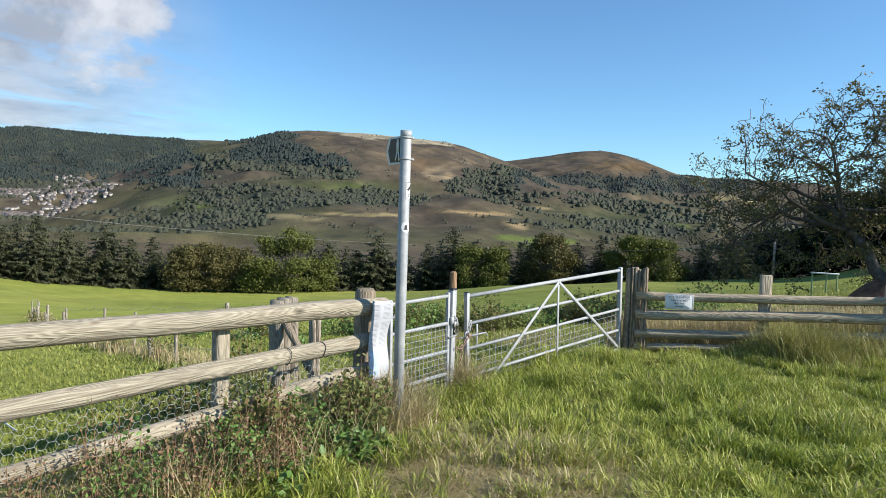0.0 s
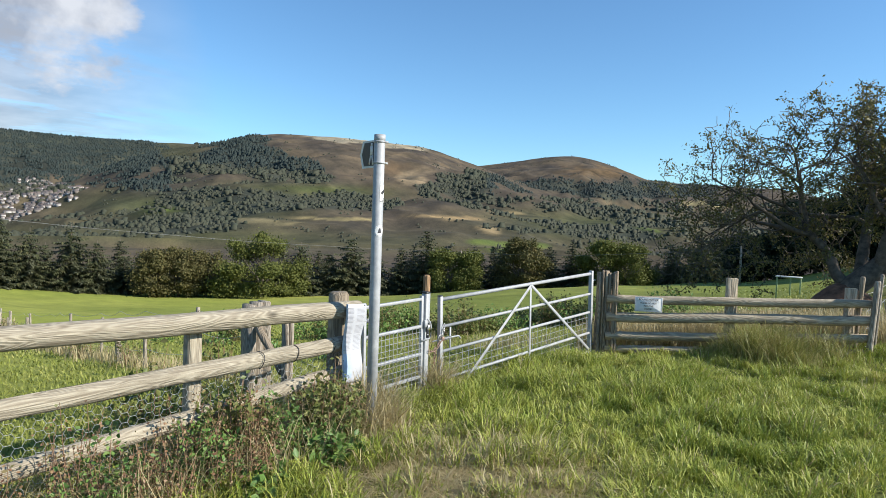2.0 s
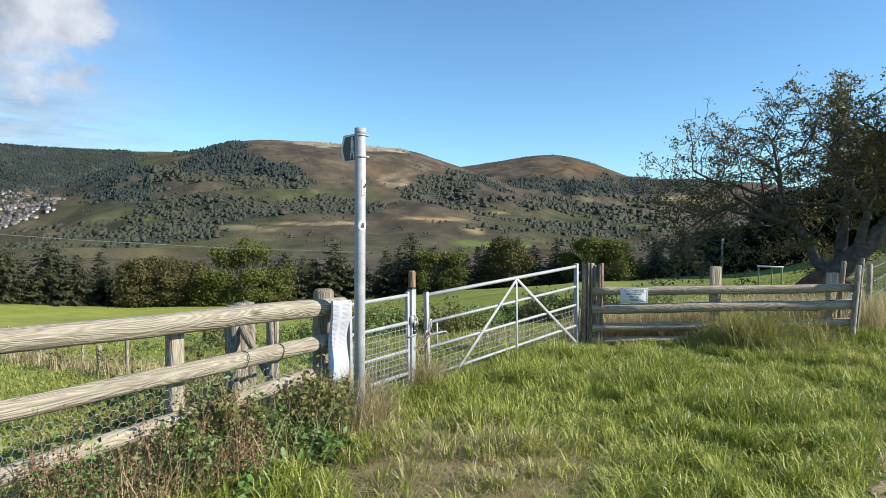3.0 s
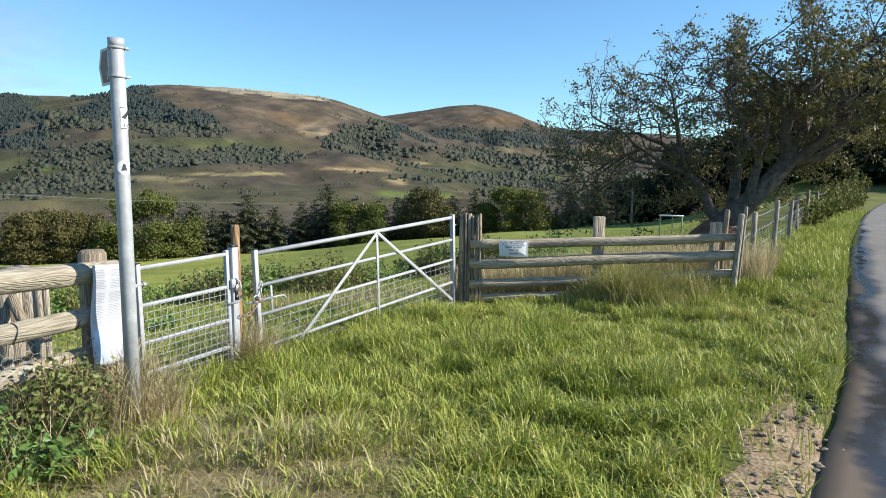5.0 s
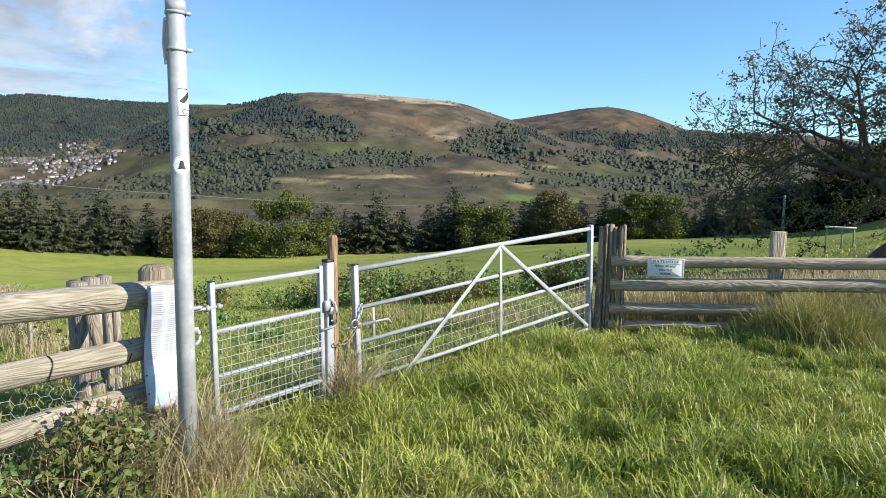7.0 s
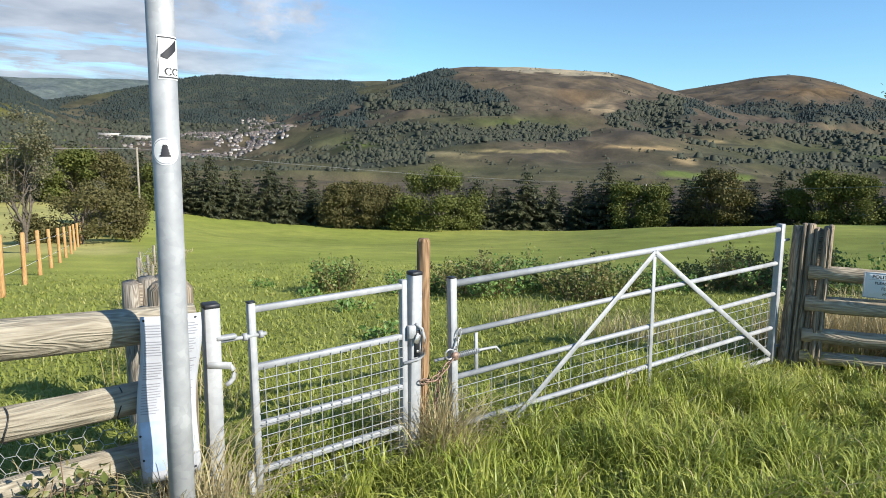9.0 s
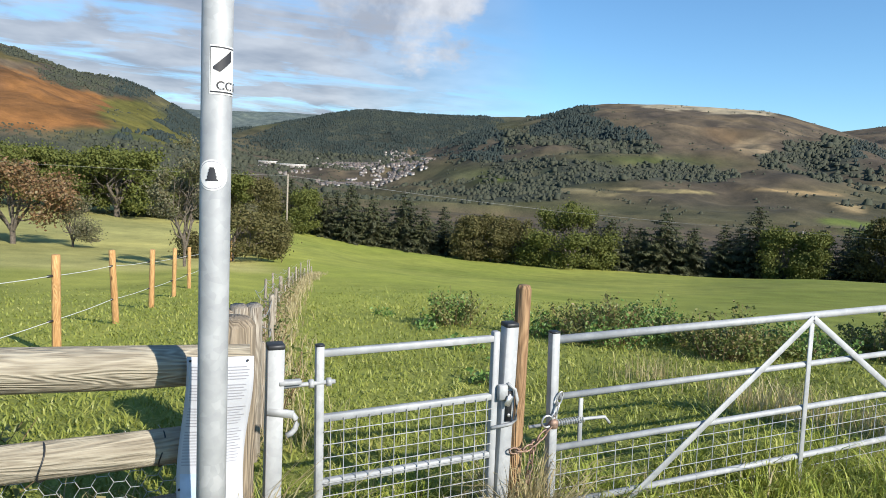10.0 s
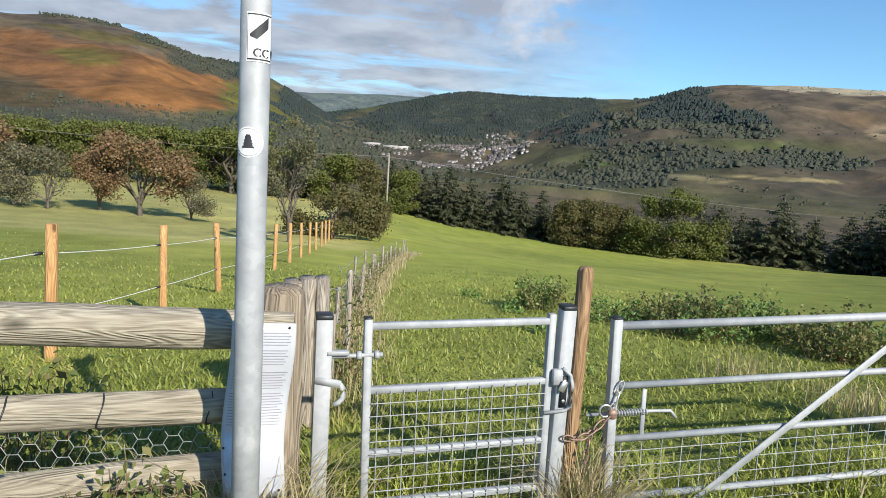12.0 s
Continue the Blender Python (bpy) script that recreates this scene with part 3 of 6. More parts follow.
def cover_colour(x, y, z):
    dx, dy = x - CX, y - CY
    r = np.hypot(dx, dy)
    az = np.degrees(np.arctan2(-dx, dy))
    el = np.degrees(np.arctan2(z - 1.7, r))
    out = np.zeros((len(x), 3))
    n1, n2 = fbm(x / 60, y / 60, 4, 31), fbm(x / 14, y / 14, 4, 32)
    grass = np.array((0.222, 0.250, 0.054)) + (n2[:, None] - 0.5) * np.array((0.09, 0.05, 0.03))
    out[:] = grass
    west = -(x + 4.5)
    verge = (1 - ss(-0.3, 0.5, west))[:, None]
    out = out * (1 - verge) + verge * (np.array((0.14, 0.15, 0.045)) + (fbm(x * 2, y * 2, 3, 33)[:, None] - 0.5) * np.array((0.10, 0.06, 0.05)))
    # yellower pasture beyond the new fence
    t = (ss(31, 35, -x) * ss(9.5, 6.5, y))[:, None]
    out = out * (1 - t) + t * np.array((0.36, 0.34, 0.12))
    far = ss(150, 380, r)[:, None]
    moor = np.array((0.120, 0.096, 0.068)) + (n1[:, None] - 0.5) * np.array((0.11, 0.08, 0.04))
    moor += (fbm(x / 25, y / 25, 3, 35)[:, None] - 0.5) * np.array((0.05, 0.04, 0.02))
    green = np.array((0.085, 0.10, 0.04)) + (n1[:, None] - 0.5) * 0.04
    g = np.clip(blob(az, el, 63, 0.4, 9, 1.2) + 0.8 * blob(az, el, 28, 0.2, 10, 1.4) + blob(az, el, 52, 2.4, 7, 0.6) + blob(az, el, 95, 2.4, 7, 1.8) + 0.7 * blob(az, el, 68, 5, 9, 1.0) + blob(az, el, 85, 4.5, 8, 1.2) + 0.6 * blob(az, el, 60, -2, 30, 1.0), 0, 1)[:, None]
    land = moor * (1 - g) + green * g
    az0, el0 = az, el
    az, el = az + 5.0 * (fbm(x / 90, y / 90, 5, 25) - 0.5), el + 0.9 * (fbm(x / 70, y / 70, 5, 26) - 0.5)
    for a, e, da, de, c, s in ((48, 6.95, 5.0, 0.3, (0.42, 0.355, 0.24), 1.3), (44, 6.65, 3.0, 0.3, (0.42, 0.355, 0.24), 1.1), (42.5, 4.3, 1.3, 1.1, (0.22, 0.17, 0.11), 0.62), (45.5, 5.2, 0.7, 1.2, (0.22, 0.17, 0.11), 0.6), (37.2, -0.5, 1.8, 0.45, (0.36, 0.27, 0.14), 0.9), (41, 0.5, 3.4, 0.25, (0.34, 0.25, 0.13), 0.8),
                            (34.3, 1.1, 1.5, 0.3, (0.33, 0.26, 0.13), 0.8), (50, -0.12, 4, 0.16, (0.36, 0.29, 0.14), 1.1), (57, -0.5, 4, 0.18, (0.30, 0.25, 0.13), 1.0), (44, 3.9, 1.6, 0.6, (0.30, 0.23, 0.14), 1.0), (62, 0.7, 1.3, 0.28, (0.36, 0.29, 0.10), 0.9), (65, 0.0, 1.6, 0.22, (0.17, 0.22, 0.05), 0.9), (60.5, 1.1, 1.6, 0.2, (0.16, 0.20, 0.05), 0.8),
                            (34.5, -1.75, 3.0, 0.42, (0.15, 0.19, 0.05), 1.2), (24, -0.1, 1.8, 0.25, (0.16, 0.20, 0.05), 0.9), (18, 2.2, 1.6, 0.2, (0.36, 0.3, 0.15), 0.9), (27, 4.9, 5, 0.6, (0.16, 0.11, 0.06), 0.7),
                            (103, 4.0, 6.5, 1.8, (0.24, 0.115, 0.042), 1.5), (110, 5.0, 6, 1.8, (0.19, 0.095, 0.042), 1.3), (112, 2.6, 5, 1.2, (0.10, 0.075, 0.04), 0.9), (95, 3.6, 2.2, 1.2, (0.14, 0.13, 0.035), 1.3), (92, 2.2, 2.0, 1.0, (0.13, 0.125, 0.035), 1.2), (107, 5.6, 2.5, 0.8, (0.15, 0.12, 0.035), 0.8), (104, 7.2, 8, 0.45, (0.12, 0.10, 0.04), 0.9), (46.5, 4.7, 3.2, 0.9, (0.125, 0.092, 0.06), 0.8)):
        k = np.clip(s * blob(az, el, a, e, da, de) * (0.35 + 0.6 * n1 + 0.7 * fbm(x / 35, y / 35, 4, 38)), 0, 1)[:, None]
        k = ss(0.25, 0.6, k)
        land = land * (1 - k) + np.array(c) * (0.8 + 0.4 * fbm(x / 30, y / 30, 3, 36)[:, None]) * k
    w = ss(0.05, 0.4, wooded(az0, el0, r, x, y))[:, None] * 0.88
    land = land * 0.78 * (1 - w) + np.array((0.050, 0.057, 0.044)) * w
    # aerial haze put into the colour: blue-grey mixed over the farthest land
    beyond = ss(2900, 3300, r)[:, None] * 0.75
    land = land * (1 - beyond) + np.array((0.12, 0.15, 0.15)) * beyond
    out = out * (1 - far) + land * far
    return np.clip(out, 0.01, 1)


def build_ground():
    az = np.radians(np.concatenate([np.arange(4, 128, 0.28), np.arange(128, 364, 3.5)]))
    r = np.concatenate([[0.0], np.geomspace(0.3, 130, 130), np.geomspace(132, 4700, 300)])
    R, A = np.meshgrid(r[1:], az, indexing="ij")
    x, y = CX - R * np.sin(A), CY + R * np.cos(A)
    x, y = np.r_[CX, x.ravel()], np.r_[CY, y.ravel()]
    z = height(x, y)
    n = len(az)
    i = 1 + np.arange(len(r) - 2)[:, None] * n
    j = np.arange(n)[None]
    k = (j + 1) % n
    quads = np.stack([i + j, i + n + j, i + n + k, i + k], -1).reshape(-1, 4)[:, ::-1]
    tris = np.stack([np.zeros(n, int), 1 + (np.arange(n) + 1) % n, 1 + np.arange(n)], -1)
    mesh = bpy.data.meshes.new("ground")
    fill(mesh, np.stack([x, y, z], -1), [tris, quads])
    col = mesh.attributes.new("cover", "FLOAT_COLOR", "POINT")
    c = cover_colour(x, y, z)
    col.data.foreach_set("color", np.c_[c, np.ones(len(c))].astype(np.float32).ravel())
    mesh.polygons.foreach_set("use_smooth", np.ones(len(mesh.polygons), bool))
    mesh.materials.append(ground_material())
    return tagged(new("ground", mesh), "grassy hillside falling to a wooded valley with brown moorland hills", "ground", kind="structure")


build_ground()


def road_edge(y):
    y = np.asarray(y, float)
    return -0.03 + 0.05 * (fbm(y * 0.9, y * 0 + 3.3, 4, 41) - 0.5) - 0.15 * ss(3.6, 5.6, y) * ss(8.6, 5.6, y) + 0.03 * (fbm(y * 7, y * 0 + 1.7, 3, 43) - 0.5) + 0.0016 * np.maximum(y - 12, 0) ** 2


def build_road():
    y = np.concatenate([np.arange(-60, 0, 1.5), np.arange(0, 12, 0.12), np.arange(12, 75, 0.8)])
    left = road_edge(y)
    u = np.array([0, 0.02, 0.15, 0.4, 1, 2, 3, 3.6])
    x = left[:, None] + u[None]
    Y = np.repeat(y[:, None], len(u), 1)
    z = near_height(np.minimum(x, 0.3), Y) + np.array([-0.03, 0.03, 0.032, 0.034, 0.04, 0.06, 0.04, 0.01])[None]
    i = np.arange(len(y) - 1)[:, None] * len(u)
    j = np.arange(len(u) - 1)[None]
    quads = np.stack([i + j, i + j + 1, i + j + 1 + len(u), i + j + len(u)], -1).reshape(-1, 4)
    ob = Geo().put(np.stack([x, Y, z], -1).reshape(-1, 3), quads).build("road", road_material(), smooth=True)
    return tagged(ob, "narrow grey asphalt lane with a wet worn edge", "road", kind="structure")


build_road()


def build_dirt():
    """Bare stony dirt where wheels have worn the verge beside the lane."""
    g = Geo()
    a = np.linspace(0, 2 * np.pi, 90, endpoint=False)
    rad = np.linspace(0, 1, 15)
    wobble = 0.4 + 1.2 * fbm(np.cos(a) * 3 + 5, np.sin(a) * 3 + 5, 5, 51)
    x = -0.29 + 0.36 * rad[:, None] * np.cos(a)[None] * wobble
    y = 5.95 + 1.6 * rad[:, None] * np.sin(a)[None] * wobble
    z = near_height(x, y) + 0.016 * (1 - rad[:, None] ** 3) + 0.010 * (fbm(x * 6, y * 6, 4, 52) - 0.5) - 0.02 * rad[:, None] ** 3
    n = len(a)
    quads = [(p * n + q, p * n + (q + 1) % n, (p + 1) * n + (q + 1) % n, (p + 1) * n + q) for p in range(len(rad) - 1) for q in range(n)]
    g.put(np.stack([x, y, z], -1).reshape(-1, 3), np.array(quads)[:, ::-1])
    tagged(g.build("dirt_patch", dirt_material(), smooth=True), "bare brown stony dirt worn into the verge", "dirt", kind="structure")


build_dirt()


# ---- gates ----
def square_tube(g, a, b, w, bevel=0.0028):
    """A square bar from a to b, standing or lying in the local xz plane."""
    a, b = Vector(a), Vector(b)
    d = b - a
    m = Matrix((d.normalized(), Vector((0, 1, 0)), d.normalized().cross(Vector((0, 1, 0))))).transposed()
    g.box((a + b) / 2, (d.length, w, w), m, bevel)
    return g


def bar(a, b, r, name, parent, mat=None, sides=10):
    return Geo().tube(np.linspace(a, b, 3), r, sides).build(name, mat or STEEL, parent, smooth=True)


def mesh_panel(parent, x0, x1, z0, z1, dx, dz, y=-0.012, r=0.0022, name="mesh_panel", skew=0.0):
    g = Geo()
    for x in np.arange(x0 + dx / 2, x1, dx):
        g.tube([(x, y, z0), (x, y, z1)], r, 4, cap=False)
    for z in np.arange(z0 + dz / 2, z1, dz):
        g.tube([(x0, y - 0.004, z), (x1, y - 0.004, z)], r, 4, cap=False)
    return g.build(name, STEEL, parent, "welded square steel mesh")


def field_gate():
    length, rise = 3.18, 0.142
    tilt = math.degrees(math.atan2(rise, length))
    gate = thing("field_gate", pose(-4.3, 5.99, 0.9, 0, 0, 90) @ pose(0, 0, 0, 0, -tilt, 0), "galvanised steel five-bar field gate with mesh, closed and chained", "gate")
    levels = (-0.02, -0.30, -0.555, -0.845, -1.115)
    for n, z in enumerate(levels):
        bar((0.02, 0, z), (length - 0.03, 0, z), 0.021 if n == 0 else 0.017, "rail", gate)
    square_tube(Geo(), (0.0, 0, -1.16), (0.0, 0, 0.015), 0.042).build("stile", STEEL, gate)
    square_tube(Geo(), (length, 0, -1.17), (length, 0, 0.02), 0.05).build("stile", STEEL, gate)
    Geo().box((0.0, 0, 0.018), (0.043, 0.043, 0.006), None).build("cap", CAP, gate)
    apex = 1.63
    for foot in ((0.33, -0.97), (length - 0.06, -1.07)):
        a, b = Vector((foot[0], -0.026, foot[1])), Vector((apex, -0.026, -0.03))
        d = b - a
        m = Matrix((d.normalized(), Vector((0, 1, 0)), d.normalized().cross(Vector((0, 1, 0))))).transposed()
        Geo().box((a + b) / 2, (d.length, 0.008, 0.038), m, 0.003).build("brace", STEEL, gate)
    Geo().box((apex, -0.02, -0.58), (0.034, 0.008, 1.12), None, 0.003).build("upright", STEEL, gate)
    mesh_panel(gate, 0.02, length - 0.03, -1.115, -0.555, 0.105, 0.075, 0.02)
    # spring bolt between the second and third rails
    bolt = Geo().tube([(-0.12, 0.0, -0.43), (0.2, 0.0, -0.43), (0.30, 0.0, -0.435), (0.33, 0.0, -0.47)], 0.008, 8).build("spring_bolt", STEEL, gate, smooth=True)
    w = np.linspace(0, 2 * np.pi * 11, 120)
    Geo().tube(np.stack([0.03 + 0.15 * w / w[-1], 0.015 * np.cos(w), -0.43 + 0.015 * np.sin(w)], -1), 0.0025, 4, cap=False).build("spring", STEEL, bolt)
    Geo().box((0.16, 0, -0.44), (0.022, 0.01, 0.235), None, 0.002).build("bolt_plate", STEEL, gate)
    for z in (-0.12, -1.02):
        Geo().tube([(length, 0, z), (length + 0.13, 0, z)], 0.011, 8).build("hinge_pin", STEEL, gate, smooth=True)
    return gate


field_gate()


def pedestrian_gate():
    length = 0.785
    gate = thing("pedestrian_gate", pose(-4.205, 4.88, 0.915, 0, 0, 93.6) @ pose(0, 0, 0, 0, -1.3, 0), "small galvanised steel pedestrian gate with mesh, closed", "gate")
    for z in (-0.02, -0.285, -0.555, -0.775, -0.955):
        square_tube(Geo(), (0.01, 0, z), (length - 0.01, 0, z), 0.028).build("rail", STEEL, gate)
    for x in (0.0, length):
        square_tube(Geo(), (x, 0, -0.985), (x, 0, 0.012), 0.032).build("stile", STEEL, gate)
    Geo().box((0, 0, 0.014), (0.033, 0.033, 0.006)).build("cap", CAP, gate)
    mesh_panel(gate, 0.015, length - 0.015, -0.955, -0.285, 0.054, 0.054, -0.019)
    # loop handle and latch
    hoop = [(length - 0.02, -0.03, -0.42), (length + 0.075, -0.04, -0.41), (length + 0.095, -0.045, -0.39), (length + 0.10, -0.045, -0.30), (length + 0.085, -0.045, -0.25), (length + 0.05, -0.04, -0.22)]
    Geo().tube(hoop, 0.008, 8).build("handle", STEEL, gate, "bent steel loop handle", True)
    Geo().box((length + 0.03, -0.03, -0.26), (0.045, 0.026, 0.07), None, 0.004).build("latch", STEEL, gate, "dull worn latch body")
    Geo().box((length + 0.05, -0.055, -0.295), (0.03, 0.01, 0.05), pose(0, 0, 0, 0, 25, 0), 0.004).build("latch_flap", CHROME, gate, "bright latch flap")
    Geo().box((-0.035, 0, -0.88), (0.03, 0.03, 0.22), None, 0.004).build("stop_bar", STEEL, gate)
    Geo().tube([(-0.17, -0.01, -0.135), (0.06, -0.01, -0.135)], 0.009, 8).build("hinge_bolt", STEEL, gate, smooth=True)
    for x in (-0.035, 0.035):
        Geo().tube([(x - 0.009, -0.01, -0.135), (x + 0.009, -0.01, -0.135)], 0.018, 6).build("nut", STEEL, gate)
    return gate


pedestrian_gate()


def steel_post(x, y, top, bottom, w, hinge):
    p = thing("steel_post", pose(x, y, bottom, 0, 0, 93), "square galvanised steel gate post with black cap", "post")
    h = top - bottom
    Geo().box((0, 0, h / 2), (w, w, h), None, 0.0022).build("tube", STEEL, p)
    Geo().box((0, 0, h + 0.006), (w + 0.003, w + 0.003, 0.022), None, 0.004).build("cap", CAP, p, "black plastic cap")
    if hinge:
        Geo().box((0.055, -0.02, h - 0.135), (0.085, 0.03, 0.018), None, 0.003).build("hinge_bracket", STEEL, p)
        a = np.linspace(0, np.pi * 0.9, 8)
        Geo().tube(np.stack([0.03 + 0.055 * np.sin(a), 0 * a - 0.02, h - 0.30 + 0.05 * np.cos(a)], -1), 0.011, 8).build("hook", STEEL, p, smooth=True)
        Geo().box((0.02, -0.03, h - 0.25), (0.10, 0.006, 0.03), pose(0, 0, 0, 0, 12, 0)).build("hook_plate", STEEL, p)
    else:
        Geo().box((0, -0.034, h - 0.36), (0.03, 0.006, 0.14), None).build("strike_plate", CAP, p, "black latch strike plate")
        for z in (-0.31, -0.40):
            Geo().tube([(0, -0.036, h + z), (0, -0.042, h + z)], 0.008, 8).build("bolt_head", CHROME, p)
    return p


steel_post(-4.195, 4.71, 0.93, -0.3, 0.062, True)
steel_post(-4.262, 5.735, 0.965, -0.3, 0.06, False)


def round_post(name, x, y, top, bottom, r, mat, label, lean=(0, 0), rough=0.12, seed=0, chamfer=0.02, group=""):
    """A round timber post, its grain along the local x axis, which stands upright."""
    rng = np.random.default_rng(seed)
    h = top - bottom
    t = np.array([0, 0.25, 0.5, 0.75, 1 - chamfer / h, 1.0])
    rr = r * np.array([1.05, 1.03, 1.0, 0.98, 0.96, 0.74])
    pts = np.stack([h * t, lean[0] * t, lean[1] * t], -1)
    ob = Geo().tube(pts, rr, 12, rough, True, rng).build(name, mat, smooth=False)
    ob.matrix_world = pose(x, y, bottom, 0, -90, 0)
    return tagged(ob, label, "post", group)


mid_post = round_post("timber_post", -4.345, 5.85, 1.13, -0.35, 0.038, POST_ROUND, "slim round brown timber post between two gates", (0.0, 0.02), 0.2, 3)


def chain():
    """A rusty chain that ties the field gate to the small gate's post."""
    c = thing("gate_chain", pose(0, 0, 0), "rusty steel chain looped round the gate post", "chain")
    a, b = Vector((-4.215, 5.755, 0.40)), Vector((-4.255, 5.99, 0.50))
    paths = [[a.lerp(b, t) + Vector((0, 0, -0.05 * math.sin(math.pi * t))) for t in np.linspace(0, 1, 7)],
             [Vector((-4.262, 5.90, 0.41)), Vector((-4.262, 5.895, 0.36)), Vector((-4.262, 5.89, 0.31)), Vector((-4.262, 5.885, 0.26)), Vector((-4.262, 5.88, 0.21))],
             [Vector((-4.26, 5.985, 0.48)), Vector((-4.262, 6.0, 0.53)), Vector((-4.265, 6.015, 0.58)), Vector((-4.266, 6.03, 0.63))]]
    w = np.linspace(0, 2 * np.pi, 15)[:-1]
    for k, path in enumerate(paths):
        for n in range(len(path) - 1):
            p, q = path[n], path[n + 1]
            d = (q - p).normalized()
            side = d.cross(Vector((1, 0, 0))).normalized()
            if n % 2:
                side = d.cross(side)
            mid, half = (p + q) / 2, (q - p).length / 2 + 0.008
            ring = np.array([mid + d * (half * math.cos(u)) + side * (0.014 * math.sin(u)) for u in np.r_[w, w[0]]])
            Geo().tube(ring, 0.0042, 6, cap=False).build("link", CHROME if k == 2 else RUST, c, smooth=True)
    ring = np.array([(-4.25, 5.955 + 0.028 * math.cos(u), 0.505 + 0.028 * math.sin(u)) for u in np.r_[w, w[0]]])
    Geo().tube(ring, 0.005, 6, cap=False).build("ring", CHROME, c, "bright steel ring")
    Geo().box((-4.248, 5.99, 0.49), (0.03, 0.04, 0.045), None, 0.008).build("padlock", RUST, c, "rusty padlock")


chain()


# ---- signpost ----
def signpost():
    x, y, bottom, top, r = -3.65, 4.477, -0.25, 2.29, 0.041
    p = thing("signpost", pose(x, y, bottom), "tall round galvanised steel footpath signpost with stickers", "signpost")
    h = top - bottom
    pole = Geo().tube([(0, 0, 0), (0, 0, h * 0.5), (0, 0, h - 0.005), (0, 0, h)], [r, r, r, r * 0.9], 32).build("pole", STEEL, p, smooth=True)
    Geo().tube([(0, 0, h - 0.05), (0, 0, h + 0.008)], r + 0.002, 32).build("cap", STEEL, p)
    for z in (0.045, 0.203):
        Geo().tube([(0, 0, h - z - 0.007), (0, 0, h - z + 0.007)], r + 0.004, 32).build("clamp_band", STEEL, p, smooth=True)
        Geo().box((0.028, 0.04, h - z), (0.02, 0.03, 0.014)).build("clamp_bolt", STEEL, p)
    # a long arrow plate that points away from the lane
    plate = new("sign_plate", bpy.data.meshes.new("sign_plate"))
    bm = bmesh.new()
    L, H = 0.43, 0.105
    outline = [(0.03, -H), (L - 0.06, -H), (L, 0), (L - 0.06, H), (0.03, H)]
    lo = [bm.verts.new((a, -0.003, b)) for a, b in outline]
    hi = [bm.verts.new((a, 0.003, b)) for a, b in outline]
    bm.faces.new(lo)
    bm.faces.new(hi[::-1])
    for n in range(5):
        bm.faces.new((lo[n], hi[n], hi[(n + 1) % 5], lo[(n + 1) % 5]))
    bmesh.ops.recalc_face_normals(bm, faces=bm.faces)
    bm.to_mesh(plate.data)
    bm.free()
    plate.data.materials.append(WHITE)
    plate.parent = p
    plate.matrix_local = pose(0, 0, h - 0.13, 0, 0, 169) @ Matrix.Diagonal((0.64, 1, 1, 1))
    tagged(plate, "white arrow plate with dark panel")
    for face in (1, -1):
        yy = face * 0.0045
        Geo().put([(0.05, yy, -0.09), (0.33, yy, -0.09), (0.385, yy, 0), (0.33, yy, 0.09), (0.05, yy, 0.09)], tris=[(0, 1, 2), (0, 2, 4), (2, 3, 4)]).build("panel", SIGN_BLACK, plate)
        # a plain upright mark of a few white strokes
        g = Geo()
        for cx, cz, w, hh, turn in ((0.16, 0.025, 0.06, 0.07, 0), (0.135, -0.045, 0.025, 0.075, 20), (0.19, -0.045, 0.025, 0.075, -25), (0.16, 0.072, 0.04, 0.022, 0)):
            g.box((cx, face * 0.0065, cz), (w, 0.002, hh), pose(0, 0, 0, 0, turn, 0))
        g.build("mark", WHITE, plate)
    # curved stickers on the pole, facing the lane
    def wrap(name, z0, z1, a0, a1, mat, lift, label=""):
        a = np.radians(np.linspace(a0, a1, 13))
        rr = r + lift
        v = np.concatenate([np.stack([rr * np.cos(a), rr * np.sin(a), 0 * a + z], -1) for z in (z0, z1)])
        return Geo().put(v, [(n, n + 1, n + 14, n + 13) for n in range(12)]).build(name, mat, p, label, True)

    def on_pole(flat, angle, z, lift):
        """Bends a flat mesh, lettering or a shape, round the pole."""
        for q in flat.vertices:
            a = math.radians(angle) + q.co.x / r
            q.co = ((r + lift) * math.cos(a), (r + lift) * math.sin(a), z + q.co.y)

    zs = 1.792 - bottom
    facing = 2
    wrap("sticker", zs, zs + 0.128, facing - 30, facing + 72, WHITE, 0.0012, "white sticker with camera mark")
    wrap("sticker_border", zs + 0.004, zs + 0.124, facing - 27, facing + 69, INK, 0.0016)
    wrap("sticker_face", zs + 0.008, zs + 0.120, facing - 25, facing + 67, WHITE, 0.0020)
    t = writing("lettering", "CCTV", 0.031, Matrix(), INK, p, "LEFT")
    on_pole(t.data, facing - 6, zs + 0.022, 0.0026)
    g = Geo()
    for n in range(22):
        a = -0.012 + 0.0022 * n
        low, high = max(0.058 + 0.4 * abs(a - 0.004), 0.05 + 1.0 * (a + 0.012) - 0.008), 0.05 + 1.0 * (a + 0.012) + 0.022
        g.put([(a, low, 0), (a + 0.0022, low, 0), (a + 0.0022, high, 0), (a, high, 0)], [(0, 1, 2, 3)])
    cam_mark = g.build("camera_mark", INK, p)
    on_pole(cam_mark.data, facing, zs, 0.0026)
    zd = 1.577 - bottom
    disc = Geo()
    w = np.linspace(0, 2 * np.pi, 32, endpoint=False)
